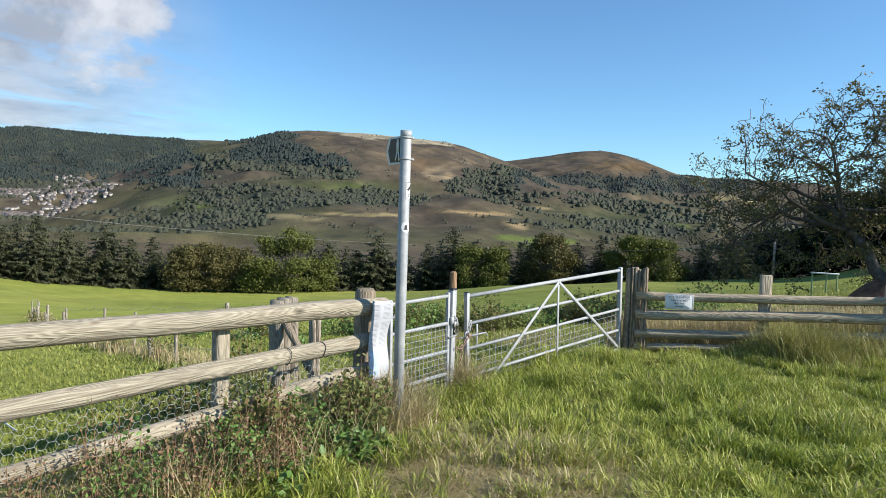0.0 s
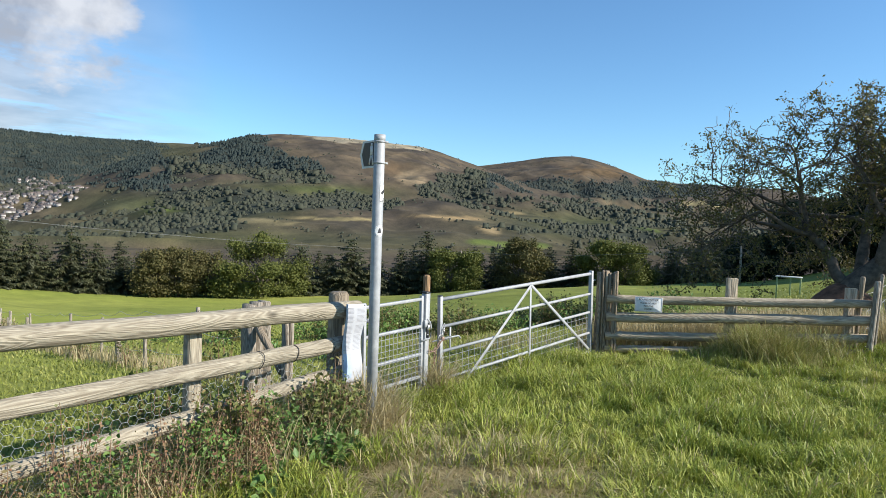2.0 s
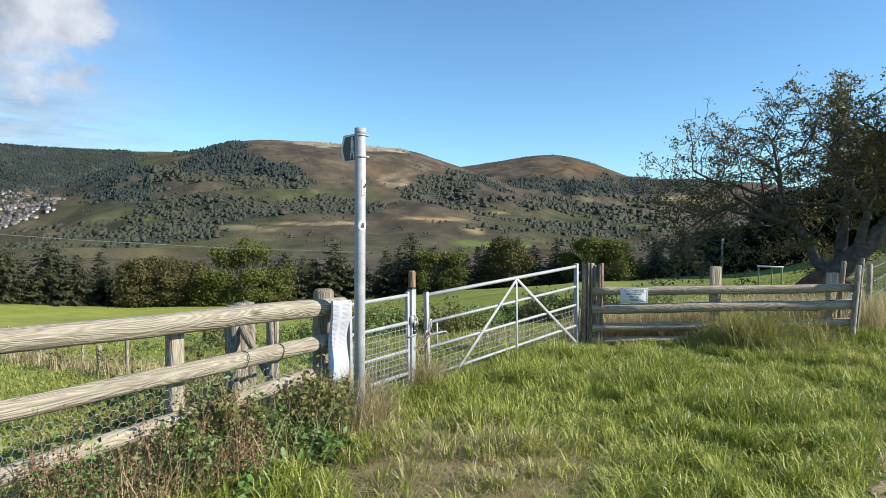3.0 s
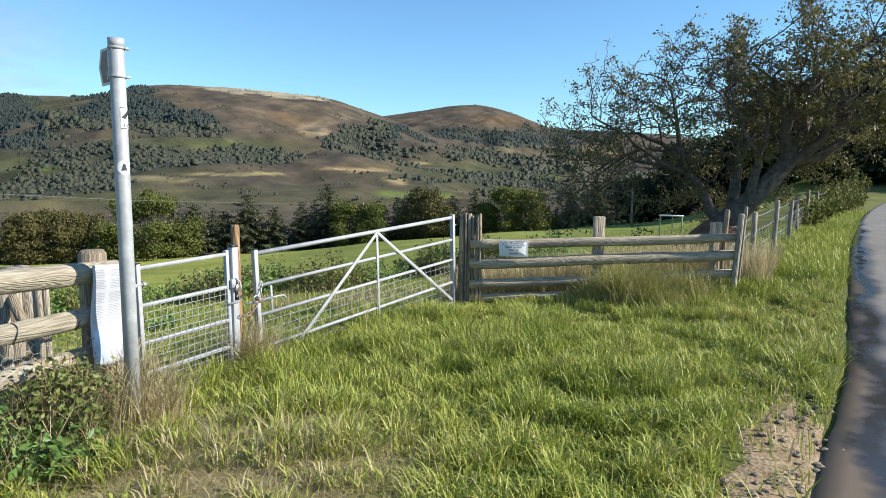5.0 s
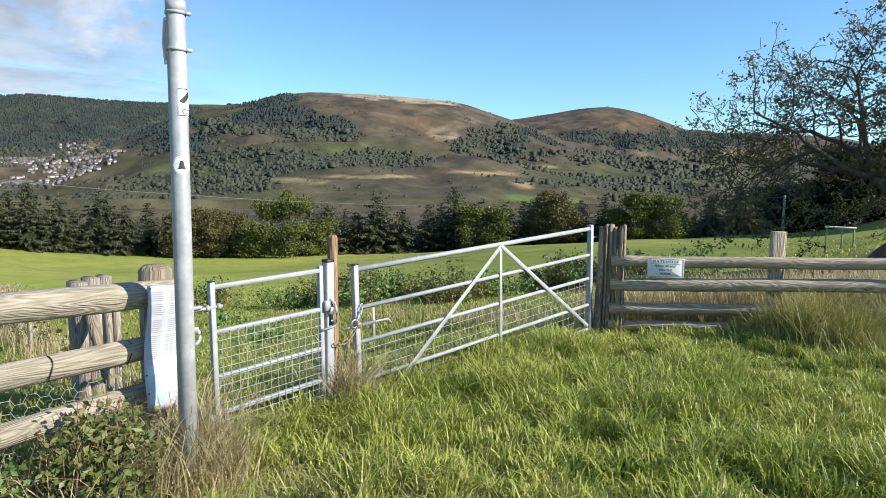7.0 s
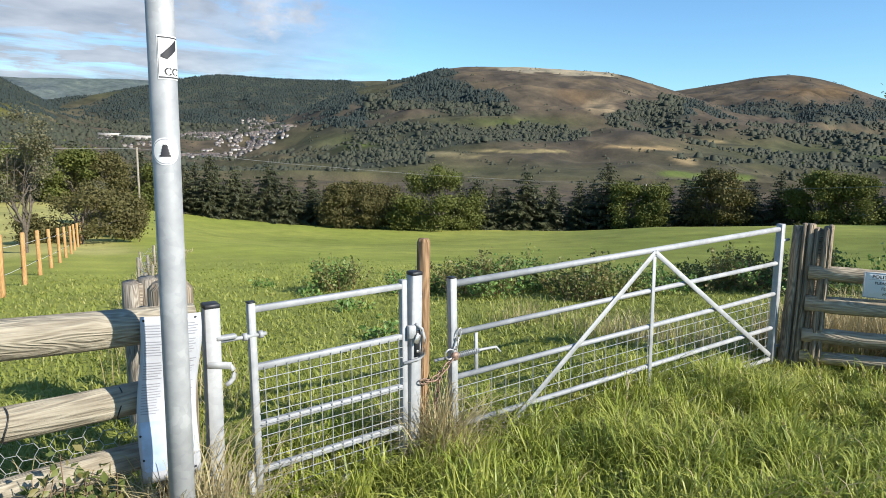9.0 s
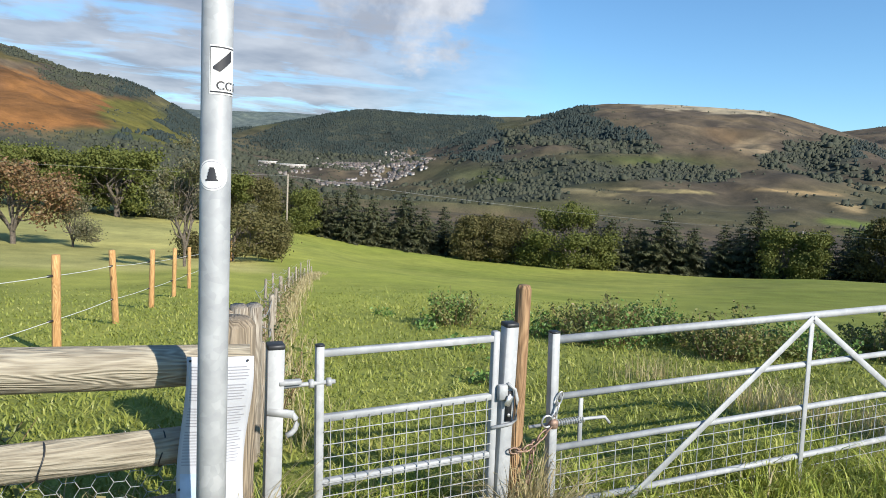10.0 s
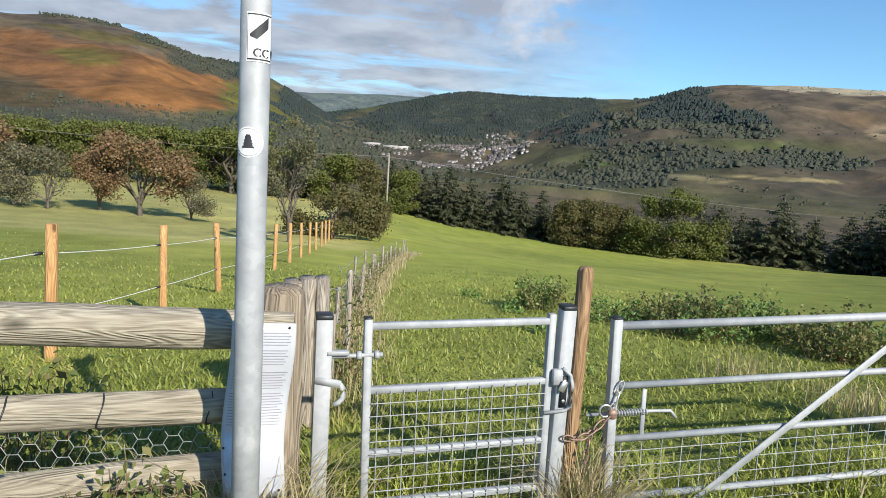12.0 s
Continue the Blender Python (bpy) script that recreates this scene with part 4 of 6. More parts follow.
    for rad, name, mat, lift in ((0.042, "waymark_disc", WHITE, 0.0012), (0.038, "waymark_ring", GREY_INK, 0.0016), (0.036, "waymark_face", WHITE, 0.0020)):
        rings = np.concatenate([np.stack([rad * k * np.cos(w), rad * k * np.sin(w), 0 * w], -1) for k in (0.02, 0.5, 1.0)])
        q = [(a * 32 + n, a * 32 + (n + 1) % 32, a * 32 + 32 + (n + 1) % 32, a * 32 + 32 + n) for a in range(2) for n in range(32)]
        d = Geo().put(rings, np.array(q)[:, ::-1]).build(name, mat, p, smooth=True)
        on_pole(d.data, facing - 16, zd, lift)
    mark = Geo()
    for n in range(16):
        a = -0.016 + 0.002 * n
        top = 0.021 if abs(a + 0.001) < 0.006 else 0.021 - 4.5 * (abs(a + 0.001) - 0.006)
        top = max(top, -0.011)
        mark.put([(a, -0.016, 0), (a + 0.002, -0.016, 0), (a + 0.002, top, 0), (a, top, 0)], [(0, 1, 2, 3)])
    mark = mark.build("waymark_mark", INK, p)
    on_pole(mark.data, facing - 16, zd, 0.0026)
    return p


signpost()


# ---- the rail fence beside the signpost ----
def rail(name, a, b, r, mat, label, seed, group, sag=0.0, rough=0.10):
    """A round timber rail, built along its own x axis."""
    rng = np.random.default_rng(seed)
    a, b = Vector(a), Vector(b)
    n = 16
    L = (b - a).length
    t = np.linspace(0, 1, n)
    wob = np.convolve(rng.normal(0, 0.012, n + 4), np.ones(5) / 5, "valid")
    wob2 = np.convolve(rng.normal(0, 0.012, n + 4), np.ones(5) / 5, "valid")
    pts = np.stack([L * t, wob, wob2 - sag * np.sin(np.pi * t)], -1)
    rr = r * (1.04 - 0.08 * t) * np.where((t == 0) | (t == 1), 0.93, 1)
    ob = Geo().tube(pts, rr, 18, rough, True, rng).build(name, mat, smooth=True)
    ob.matrix_world = Matrix.Translation(a) @ (b - a).to_track_quat("X", "Z").to_matrix().to_4x4()
    return tagged(ob, label, "rail", group)


def gather(name, label, category, x, y, pieces):
    """Makes the pieces parts of one thing that stands at x, y."""
    p = thing(name, pose(x, y, 0), label, category)
    for ob in pieces:
        ob.parent, ob.matrix_parent_inverse = p, p.matrix_world.inverted()
        for key in ("category", "group"):
            if key in ob:
                del ob[key]
    return p


FX = -3.97
pieces = []
for n, (z0, z1, r) in enumerate(((0.955, 1.00, 0.066), (0.685, 0.46, 0.056), (0.44, -0.03, 0.052), (0.14, -0.38, 0.05))):
    pieces += [rail("rail", (FX - 0.01 * n, 4.60 - 0.02 * n, z0), (FX - 0.1, -1.2, z1), r, RAIL, "round weathered timber fence rail with split grain", 11 + n, "")]
for n, (y, top, w) in enumerate(((3.26, 0.93, 0.09), (1.0, 0.95, 0.10), (-1.1, 0.95, 0.10))):
    h = top + 0.75
    ob = Geo().box((h / 2, 0, 0), (h, w, w), None, 0.008).build("post", RAIL, smooth=False)
    ob.matrix_world = pose(FX - 0.115, y, -0.75, 0, -90, 0)
    pieces.append(tagged(ob, "square weathered timber fence post"))
round_post("gate_end_post", -4.15, 4.55, 1.06, -0.35, 0.088, POST, "thick round timber post with chamfered top", (0, 0), 0.06, 5, 0.025)


def split_post(x, y, top, bottom, w, d, mat, label, turn, seed, strips=5, name="split_post"):
    """An old cleft post: uneven strips with dark splits between them."""
    rng = np.random.default_rng(seed)
    p = thing(name, pose(x, y, bottom, 0, 0, turn), label, "post")
    Geo().box((0, 0, (top - bottom) / 2 - 0.03), (w * 0.9, d * 0.62, top - bottom - 0.06), None, 0.01).build("heart", mat, p)
    edge = np.linspace(-w / 2, w / 2, strips + 1) + np.r_[0, rng.normal(0, w / strips * 0.15, strips - 1), 0]
    for n in range(strips):
        h = top - bottom - rng.uniform(0, 0.06)
        ww = edge[n + 1] - edge[n] - 0.004
        pts = np.stack([np.linspace(0, h, 7), np.full(7, (edge[n] + edge[n + 1]) / 2) + np.cumsum(rng.normal(0, 0.003, 7)), rng.normal(0, 0.002, 7) + rng.uniform(-0.008, 0.008)], -1)
        g = Geo().tube(pts, 0.5 * ww * np.array([1.1, 1.1, 1.05, 1, 1, 0.97, 0.88]) * 1.38, 8, 0.22, True, rng)
        v = np.concatenate(g.v)
        v[:, 2] = v[:, 2] * (d / ww) * 0.9
        g.v = [v]
        ob = g.build("timber", mat, p)
        ob.matrix_local = pose(0, 0, 0, 0, -90, 0) @ pose(0, 0, 0, 90, 0, 0)
    return p


split_post(-4.16, 9.40, 1.09, -0.5, 0.30, 0.16, POST_CLEFT, "thick old cleft timber gate post with deep splits", 27, 8, 6, "gate_post")
split_post(-5.5, 4.65, 0.86, -0.6, 0.24, 0.17, POST_OLD, "old pale cleft timber straining post", 90, 9, 3)
split_post(-4.85, 4.56, 0.84, -0.6, 0.09, 0.09, POST_OLD, "slim old timber post behind the rails", 80, 12, 2)
strut = rail("timber_strut", (-5.4, 4.6, 0.62), (-4.9, 4.55, 0.25), 0.035, POST, "leaning timber strut behind the fence", 77, "")


def netting():
    """Hexagonal wire netting stapled behind the lower rails."""
    g = Geo()
    s = 0.034
    h = s * math.sqrt(3)
    for c in range(int(5.4 / (1.5 * s))):
        y = 4.5 - 1.5 * s * c
        base = -0.1 - 0.06 * (4.5 - y)
        for k in range(14):
            z = base + h * (k + 0.5 * (c % 2)) + 0.02 * math.sin(y * 3)
            x = FX - 0.075 + 0.012 * math.sin(5 * y + 7 * z)
            a = (x, y + s / 2, z)
            b = (x, y - s / 2, z)
            g.tube([a, b], 0.0016, 3, cap=False)
            for dz in (h / 2, -h / 2):
                g.tube([b, (x, y - s, z + dz)], 0.0016, 3, cap=False)
    return g.build("netting", NETTING, None, "grey hexagonal wire netting")


pieces.append(netting())
for n, (y, z, r) in enumerate(((4.33, 0.667, 0.060), (3.99, 0.655, 0.060), (3.70, 0.646, 0.060))):
    w = np.linspace(0, 2 * np.pi, 21)
    pieces.append(Geo().tube(np.stack([FX - 0.01 + r * np.cos(w), y + 0.01 * np.sin(w * 2), z + r * np.sin(w)], -1), 0.003, 4, cap=False).build("wire_tie", CAP, None, "dark wire tied round a rail"))
gather("rail_fence", "weathered round-rail timber fence with wire netting beside the signpost", "fence", FX, 3.26, pieces)


def notice():
    """A long laminated notice pinned over the rail ends, curling round the post."""
    p = thing("paper_notice", pose(0, 0, 0), "long white laminated paper notice curling round the rail ends", "notice")
    u = np.linspace(0, 1, 15)
    v = np.linspace(0, 1, 22)
    U, V = np.meshgrid(u, v)

    def at(U, V, lift=0.0):
        y = 4.395 + 0.205 * U + 0.010 * np.sin(V * 6 + 1) - 0.015 * V
        x = -3.882 - 0.03 * np.maximum(U - 0.42, 0) - 0.03 * np.maximum(0.3 - U, 0) + 0.012 * np.sin(V * 9.0 + 0.6) * (0.4 + U) + lift
        z = 0.998 - 0.625 * V - 0.008 * U
        return np.stack([x, y, z], -1)

    pts = at(U, V).reshape(-1, 3)
    n = len(u)
    quads = [(a * n + b, a * n + b + 1, a * n + n + b + 1, a * n + n + b) for a in range(len(v) - 1) for b in range(n - 1)]
    sheet = Geo().put(pts, quads).build("sheet", PAPER, p, smooth=True)
    mod = sheet.modifiers.new("thickness", "SOLIDIFY")
    mod.thickness = 0.0015
    rng = np.random.default_rng(4)
    g = Geo()
    for k in range(34):
        v0 = 0.05 + k * 0.0158
        if k in (5, 12, 13, 21):
            continue
        for a0, a1 in ((0.06, 0.40), (0.50, 0.94)):
            a1 = a1 - rng.uniform(0, 0.1)
            uu = np.linspace(a0, a1, 7)
            low, high = at(uu, np.full(7, v0), 0.003), at(uu, np.full(7, v0 + 0.0045), 0.003)
            g.put(np.vstack([low, high]), [(i, i + 1, i + 8, i + 7) for i in range(6)])
    tagged(g.build("small_print", GREY_INK, p, "grey lines of small print"), kind="stuff")
    uu, vv = np.meshgrid(np.linspace(0.05, 0.40, 8), np.linspace(0.62, 0.93, 8))
    Geo().put(at(uu, vv, 0.0025).reshape(-1, 3), [(a * 8 + b, a * 8 + b + 1, a * 8 + 9 + b, a * 8 + 8 + b) for a in range(7) for b in range(7)]).build("map_print", PALE_BLUE, p, "pale blue printed map", True)
    for a, b in ((0.05, 0.02), (0.9, 0.02), (0.04, 0.7), (0.05, 0.85), (0.9, 0.95)):
        q = at(np.array([a]), np.array([b]), 0.004)[0]
        Geo().tube([q, q + (0.004, 0, 0)], 0.004, 8).build("pin", INK, p)


notice()

# ---- the rail fence beyond the field gate ----
pieces = []
A2, B2 = Vector((-4.13, 9.33, 0)), Vector((-1.24, 10.80, 0))
for n, (z0, z1, r) in enumerate(((0.69, 0.82, 0.057), (0.43, 0.61, 0.064), (0.17, 0.38, 0.056), (-0.02, 0.20, 0.05))):
    pieces += [rail("rail", (A2.x, A2.y, z0), (B2.x, B2.y, z1), r, RAIL_GREY, "round grey timber fence rail, sunlit along its top", 31 + n, "", 0.01, 0.14)]
along = (B2 - A2).normalized()
back = Vector((-along.y, along.x, 0))
turn = math.degrees(math.atan2(along.y, along.x))
for y0, top, w, name in ((1.62, 1.05, 0.14, "square grey timber post behind the rails"), (3.05, 1.0, 0.13, "square grey timber corner post")):
    c = A2 + along * y0 + back * 0.12
    h = top + 0.5
    ob = Geo().box((h / 2, 0, 0), (h, w, 0.08), None, 0.006).build("post", RAIL_GREY)
    ob.matrix_world = pose(c.x, c.y, -0.5, 0, 0, turn + 90) @ pose(0, 0, 0, 0, -90, 0)
    pieces.append(tagged(ob, name))
for dx, top, r, mat in ((3.22, 1.12, 0.035, POST_OLD), (3.32, 1.2, 0.022, POST_OLD), (3.1, 1.16, 0.03, POST)):
    c = A2 + along * dx - back * (0.05 if dx == 3.22 else -0.1)
    pieces.append(round_post("stake", c.x, c.y, top, -0.1, r, mat, "crooked pale old timber stake", (0.02, -0.06), 0.3, int(dx * 100), 0.02))
gather("rail_fence", "grey weathered four-rail timber fence beside the field gate", "fence", A2.x, A2.y, pieces)


def notice_board():
    c = A2 + along * 0.55 - back * 0.082
    p = thing("notice_sign", pose(c.x, c.y, 0.645, 90, 0, turn + 4), "small white sign with black lettering fixed to the rail", "sign")
    Geo().box((0, 0, 0), (0.36, 0.20, 0.004), None, 0.0015).build("board", WHITE, p)
    g = Geo()
    for cx, cy, w, h in ((0, 0.094, 0.35, 0.003), (0, -0.094, 0.35, 0.003), (-0.175, 0, 0.003, 0.19), (0.175, 0, 0.003, 0.19), (0, 0.045, 0.30, 0.002)):
        g.box((cx, cy, 0.003), (w, h, 0.001))
    g.build("border", GREY_INK, p)
    for text, y, size in (("POLITE NOTICE", 0.066, 0.036), ("PLEASE DO NOT", 0.018, 0.029), ("FEED THE", -0.022, 0.029), ("HORSES", -0.062, 0.029)):
        writing("lettering", text, size, pose(0, y, 0.0035), INK, p)


notice_board()


# ---- wire fences ----
def stake(x, y, h, r, mat, label, group, seed, name="fence_stake"):
    z = ground_at(x, y)
    return round_post(name, x, y, z + h, z - 0.25, r, mat, label, tuple(np.random.default_rng(seed).normal(0, 0.025, 2)), 0.15, seed, 0.012, group)


def strand(name, points, r, mat, label, group, sag=0.02):
    p = []
    for a, b in zip(points[:-1], points[1:]):
        for t in np.linspace(0, 1, 5)[:-1]:
            p.append(np.array(a) * (1 - t) + np.array(b) * t - np.array((0, 0, sag * math.sin(math.pi * t))))
    p.append(np.array(points[-1]))
    return tagged(Geo().tube(p, r, 4, cap=False).build(name, mat), label, "wire", group)


# stock fence along the lane
pieces = []
lane = [(-1.22, 12.4), (-1.14, 14.6), (-1.06, 16.6), (-1.0, 18.4), (-0.93, 20.4), (-0.80, 22.6), (-0.62, 25.2), (-0.40, 28.0), (-0.1, 31.0), (0.3, 34.0)]
for n, (x, y) in enumerate(lane):
    pieces.append(stake(x, y, 0.88 + 0.08 * (n % 3 == 1), 0.036, POST_OLD, "", "", 60 + n, "post"))
corner = A2 + along * 3.2
for k, f in enumerate((0.12, 0.35, 0.58, 0.80)):
    pieces.append(strand("wire", [(corner.x, corner.y, ground_at(corner.x, corner.y) + f)] + [(x - 0.035, y, ground_at(x, y) + f) for x, y in lane], 0.003, WIRE, "slack galvanised wire", ""))
g = Geo()
for (x0, y0), (x1, y1) in zip([(corner.x, corner.y)] + lane[:-1], lane):
    for t in np.arange(0, 1, 0.075):
        x, y = x0 + (x1 - x0) * t - 0.04, y0 + (y1 - y0) * t
        z = ground_at(x, y)
        g.tube([(x, y, z), (x, y, z + 0.6)], 0.0018, 3, cap=False)
pieces.append(g.build("netting", WIRE, None, "upright wires of stock netting"))
gather("wire_fence", "stock fence of pale timber stakes and wire along the lane", "fence", *lane[0], pieces)

pieces = []
# new electric fence with orange-brown posts in the field
orange = [(-7.83 - 2.8 * n, 2.42 + 0.13 * 2.8 * n - 0.0006 * (2.8 * n) ** 2) for n in range(16)]
for n, (x, y) in enumerate(orange):
    post = stake(x, y, 1.24, 0.052, POST_NEW, "new round orange-brown timber post", "", 90 + n, "post")
    pieces.append(post)
    z = ground_at(x, y)
    for f in (0.98, 0.42):
        pieces.append(Geo().tube([(x + 0.03, y - 0.03, z + f), (x + 0.085, y - 0.07, z + f)], 0.016, 8).build("insulator", CAP, None, "black plastic insulator"))
for f in (0.98, 0.42):
    pieces.append(strand("rope", [(x + 0.075, y - 0.06, ground_at(x, y) + f) for x, y in [(-4.75, 2.3)] + orange], 0.0055, ROPE, "taut white electric fence rope", "", 0.015))
gather("electric_fence", "new electric fence of orange-brown posts and white rope", "fence", *orange[0], pieces)

pieces = []
# old field fence that runs away from the small gate
old = [(-5.9 - 1.35 * n, 4.8 + 0.1215 * n + 0.00547 * n * n + 0.10 * math.sin(n * 2.1)) for n in range(22)]
for n, (x, y) in enumerate(old):
    pieces.append(stake(x, y, 0.62 + 0.22 * math.sin(n * 1.7), 0.024 + 0.014 * (n % 3 == 0), POST_OLD, "", "", 130 + n, "post"))
for f in (0.3, 0.55, 0.8):
    pieces.append(strand("wire", [(-5.5, 4.65, -0.1 + f)] + [(x, y, ground_at(x, y) + f) for x, y in old], 0.003, WIRE, "slack old fence wire", "", 0.06))
gather("wire_fence", "old leaning wire fence with grey stakes running down the field", "fence", *old[0], pieces)
pieces = []
# far stakes seen past the roadside fence
for n in range(12):
    x, y = -8.0 - 1.15 * n, 3.2 - 0.55 * n
    pieces.append(stake(x, y - 3.0, 0.85, 0.03, POST_OLD, "", "", 170 + n, "post"))
gather("stake_fence", "row of short weathered stakes across the pasture", "fence", -8.0, 0.2, pieces)


# ---- trees ----
def grow(rng, start, direction, length, radius, depth, g, tips, spread=0.6, up=0.25, taper=0.62, kids=3, wiggle=0.22, thick=0.004):
    """A limb that bends, thins and forks; the ends of the last twigs are kept for the leaves."""
    n = 5 if depth > 1 else 4
    p = [np.array(start, float)]
    d = np.array(direction, float)
    for k in range(n):
        d = d + rng.normal(0, wiggle, 3) + np.array((0, 0, up * 0.25))
        d /= np.linalg.norm(d)
        p.append(p[-1] + d * length / n)
    p = np.array(p)
    radius = max(radius, thick)
    g.tube(p, np.linspace(radius, max(radius * taper, thick * 0.7), len(p)), 7 if depth > 2 else 5 if depth > 1 else 3, cap=False)
    if depth <= 1:
        tips += [q for q in p[1:]]
    if depth == 0:
        return
    for k in range(kids + (1 if depth > 2 else 0)):
        t = rng.uniform(0.45, 1.0) if k else 1.0
        at = p[min(len(p) - 1, int(t * n))]
        out = rng.normal(0, 1, 3)
        out -= out @ d * d
        out /= np.linalg.norm(out)
        nd = d * (1 - spread * 0.5) + out * spread * rng.uniform(0.7, 1.3)
        nd /= np.linalg.norm(nd)
        grow(rng, at, nd, length * rng.uniform(0.6, 0.85), radius * taper * rng.uniform(0.6, 0.9), depth - 1, g, tips, spread, up, taper, kids, wiggle, thick)


def leaf_cloud(rng, tips, per, size, scatter):
    t = np.asarray(tips)
    c = np.repeat(t, per, 0) + rng.normal(0, scatter, (len(t) * per, 3))
    return c, size * rng.uniform(0.6, 1.3, len(c))


def hawthorn(x, y, size, seed, label, fuller):
    """An old leaning hawthorn: layered limbs that reach out from a crooked trunk."""
    rng = np.random.default_rng(seed)
    z = ground_at(x, y)
    t = thing("hawthorn_tree", pose(x, y, z - 0.1), label, "tree")
    g, tips = Geo(), []
    trunks = [((0, 0, 0), (0.66, 0.1, 0.75), 2.5, 0.24), ((0.25, 0.05, 0.42), (-0.55, -0.1, 0.9), 1.5, 0.11), ((0.85, 0.0, 0.95), (0.1, -0.2, 1.0), 1.2, 0.10), ((0.45, 0.1, 0.6), (-0.05, 0.5, 0.9), 1.6, 0.13)]
    for n, (s, d, L, r) in enumerate(trunks):
        p = size * np.array([np.array(s) + np.array(d) / np.linalg.norm(d) * L * k / 4 + rng.normal(0, 0.05, 3) * (k > 0) for k in range(5)])
        g.tube(p, size * np.linspace(r * 1.3, r * 0.75, 5), 10, 0.15, False, rng)
        heads = {0: [(0.9, 0.2, 0.55), (0.35, 0.3, 0.9), (1.0, -0.3, 0.8), (0.0, -0.2, 1.0), (0.9, 0.3, 0.1)], 1: [(-1.0, 0.1, 0.5), (-0.7, -0.3, 0.9), (-0.3, 0.3, 1.0), (-0.9, 0.0, 0.7)], 2: [(0.5, -0.5, 0.9), (-0.3, -0.4, 1.0)], 3: [(-0.4, 0.6, 0.8), (0.5, 0.6, 0.8), (-0.9, 0.4, 0.4)]}[n]
        for hd in heads:
            hd = np.array(hd) / np.linalg.norm(hd)
            grow(rng, p[-1], hd, 1.62 * size, r * 0.55 * size, 5, g, tips, 0.85, 0.10, 0.66, 2, 0.22, 0.009)
    g.build("trunk", BARK, t, "grey gnarled trunk and branches")
    tips = np.array(tips) / size
    leafy = tips[rng.random(len(tips)) < np.clip(fuller + 0.14 * (tips[:, 0] + 1.6) + 0.12 * (2.4 - tips[:, 2]), 0.25, 0.97)] * size
    c = np.repeat(leafy, 9, 0) + rng.normal(0, 0.07, (len(leafy) * 9, 3)) * np.array((1.2, 1.2, 0.7))
    Geo().cards(c, rng.uniform(0.020, 0.046, len(c)), rng, 0.6, 0.5, 0.2).build("crown", HAWTHORN, t, "dark green leaves turning yellow")
    return t


hawthorn(-2.78, 18.2, 0.97, 17, "old leaning hawthorn with dense dark leaves and bare twigs", 0.42)


def root_mound():
    """Reddish bare earth heaped round the foot of the hawthorn."""
    a, rad = np.linspace(0, 2 * np.pi, 28, endpoint=False), np.linspace(0, 1, 9)
    x = -2.7 + 0.95 * rad[:, None] * np.cos(a)[None]
    y = 18.1 + 0.8 * rad[:, None] * np.sin(a)[None]
    z = near_height(x, y) + 0.42 * (1 - ss(0.1, 1.0, rad))[:, None] + 0.12 * (fbm(x * 4, y * 4, 3, 57) - 0.5) - 0.08 * rad[:, None]
    n = len(a)
    quads = [(p * n + q, p * n + (q + 1) % n, (p + 1) * n + (q + 1) % n, (p + 1) * n + q) for p in range(len(rad) - 1) for q in range(n)]
    g = Geo().put(np.stack([x, y, z], -1).reshape(-1, 3), np.array(quads)[:, ::-1])
    tagged(g.build("earth_mound", plain("red_earth", (0.17, 0.085, 0.05), 0.95, 0, 0.5, 6), smooth=True), "reddish-brown bare earth heaped round the hawthorn's foot", "earth", kind="structure")


root_mound()


def conifer(rng, h, w):
    t = thing("spruce_tree", pose(0, 0, 0), "dark green spruce with drooping branches in a shelter belt", "tree", "trees of the shelter belt")
    Geo().tube([(0, 0, -1), (0, 0, h * 0.5), (0, 0, h)], [0.2, 0.12, 0.02], 6).build("trunk", BARK, t)
    v, f = [], []
    levels = int(h * 2.4)
    for k in range(levels):
        u = k / levels
        zz = h * (0.02 + 0.96 * u)
        L = w * (1 - u) ** 0.75 * rng.uniform(0.75, 1.15) + 0.10
        m = max(4, int(8 * (1 - u) + 4))
        for a in np.arange(m) * 2 * np.pi / m + rng.uniform(0, 6) + rng.normal(0, 0.25, m):
            LL = L * rng.uniform(0.55, 1.2)
            d = np.array((math.cos(a), math.sin(a), 0))
            side = np.array((-d[1], d[0], 0))
            lift = rng.uniform(0.10, 0.45)
            steps = max(3, int(LL / 0.26))
            for q in np.linspace(0.15, 1.0, steps):
                at = np.array((0, 0, zz)) + d * LL * q + np.array((0, 0, LL * (lift * q - 0.62 * q * q + 0.30 * q**4)))
                sp = (0.24 * LL * (1.1 - q) + 0.22) * rng.uniform(0.7, 1.3)
                wd = rng.uniform(0.11, 0.22)
                for sg in (-1, 1):
                    tip = at + side * sg * sp + d * sp * 0.7 + np.array((0, 0, -sp * rng.uniform(0.1, 0.9)))
                    n = len(v)
                    v += [at - d * wd + (0, 0, 0.03), at + d * wd, tip]
                    f.append((n, n + 1, n + 2))
                n = len(v)
                v += [at - side * wd, at + side * wd, at + d * 0.1 + np.array((0, 0, -0.22 - 0.25 * rng.random()))]
                f.append((n, n + 1, n + 2))
    g = Geo().put(np.array(v), tris=np.array(f))
    g.build("crown", SPRUCE, t)
    return t


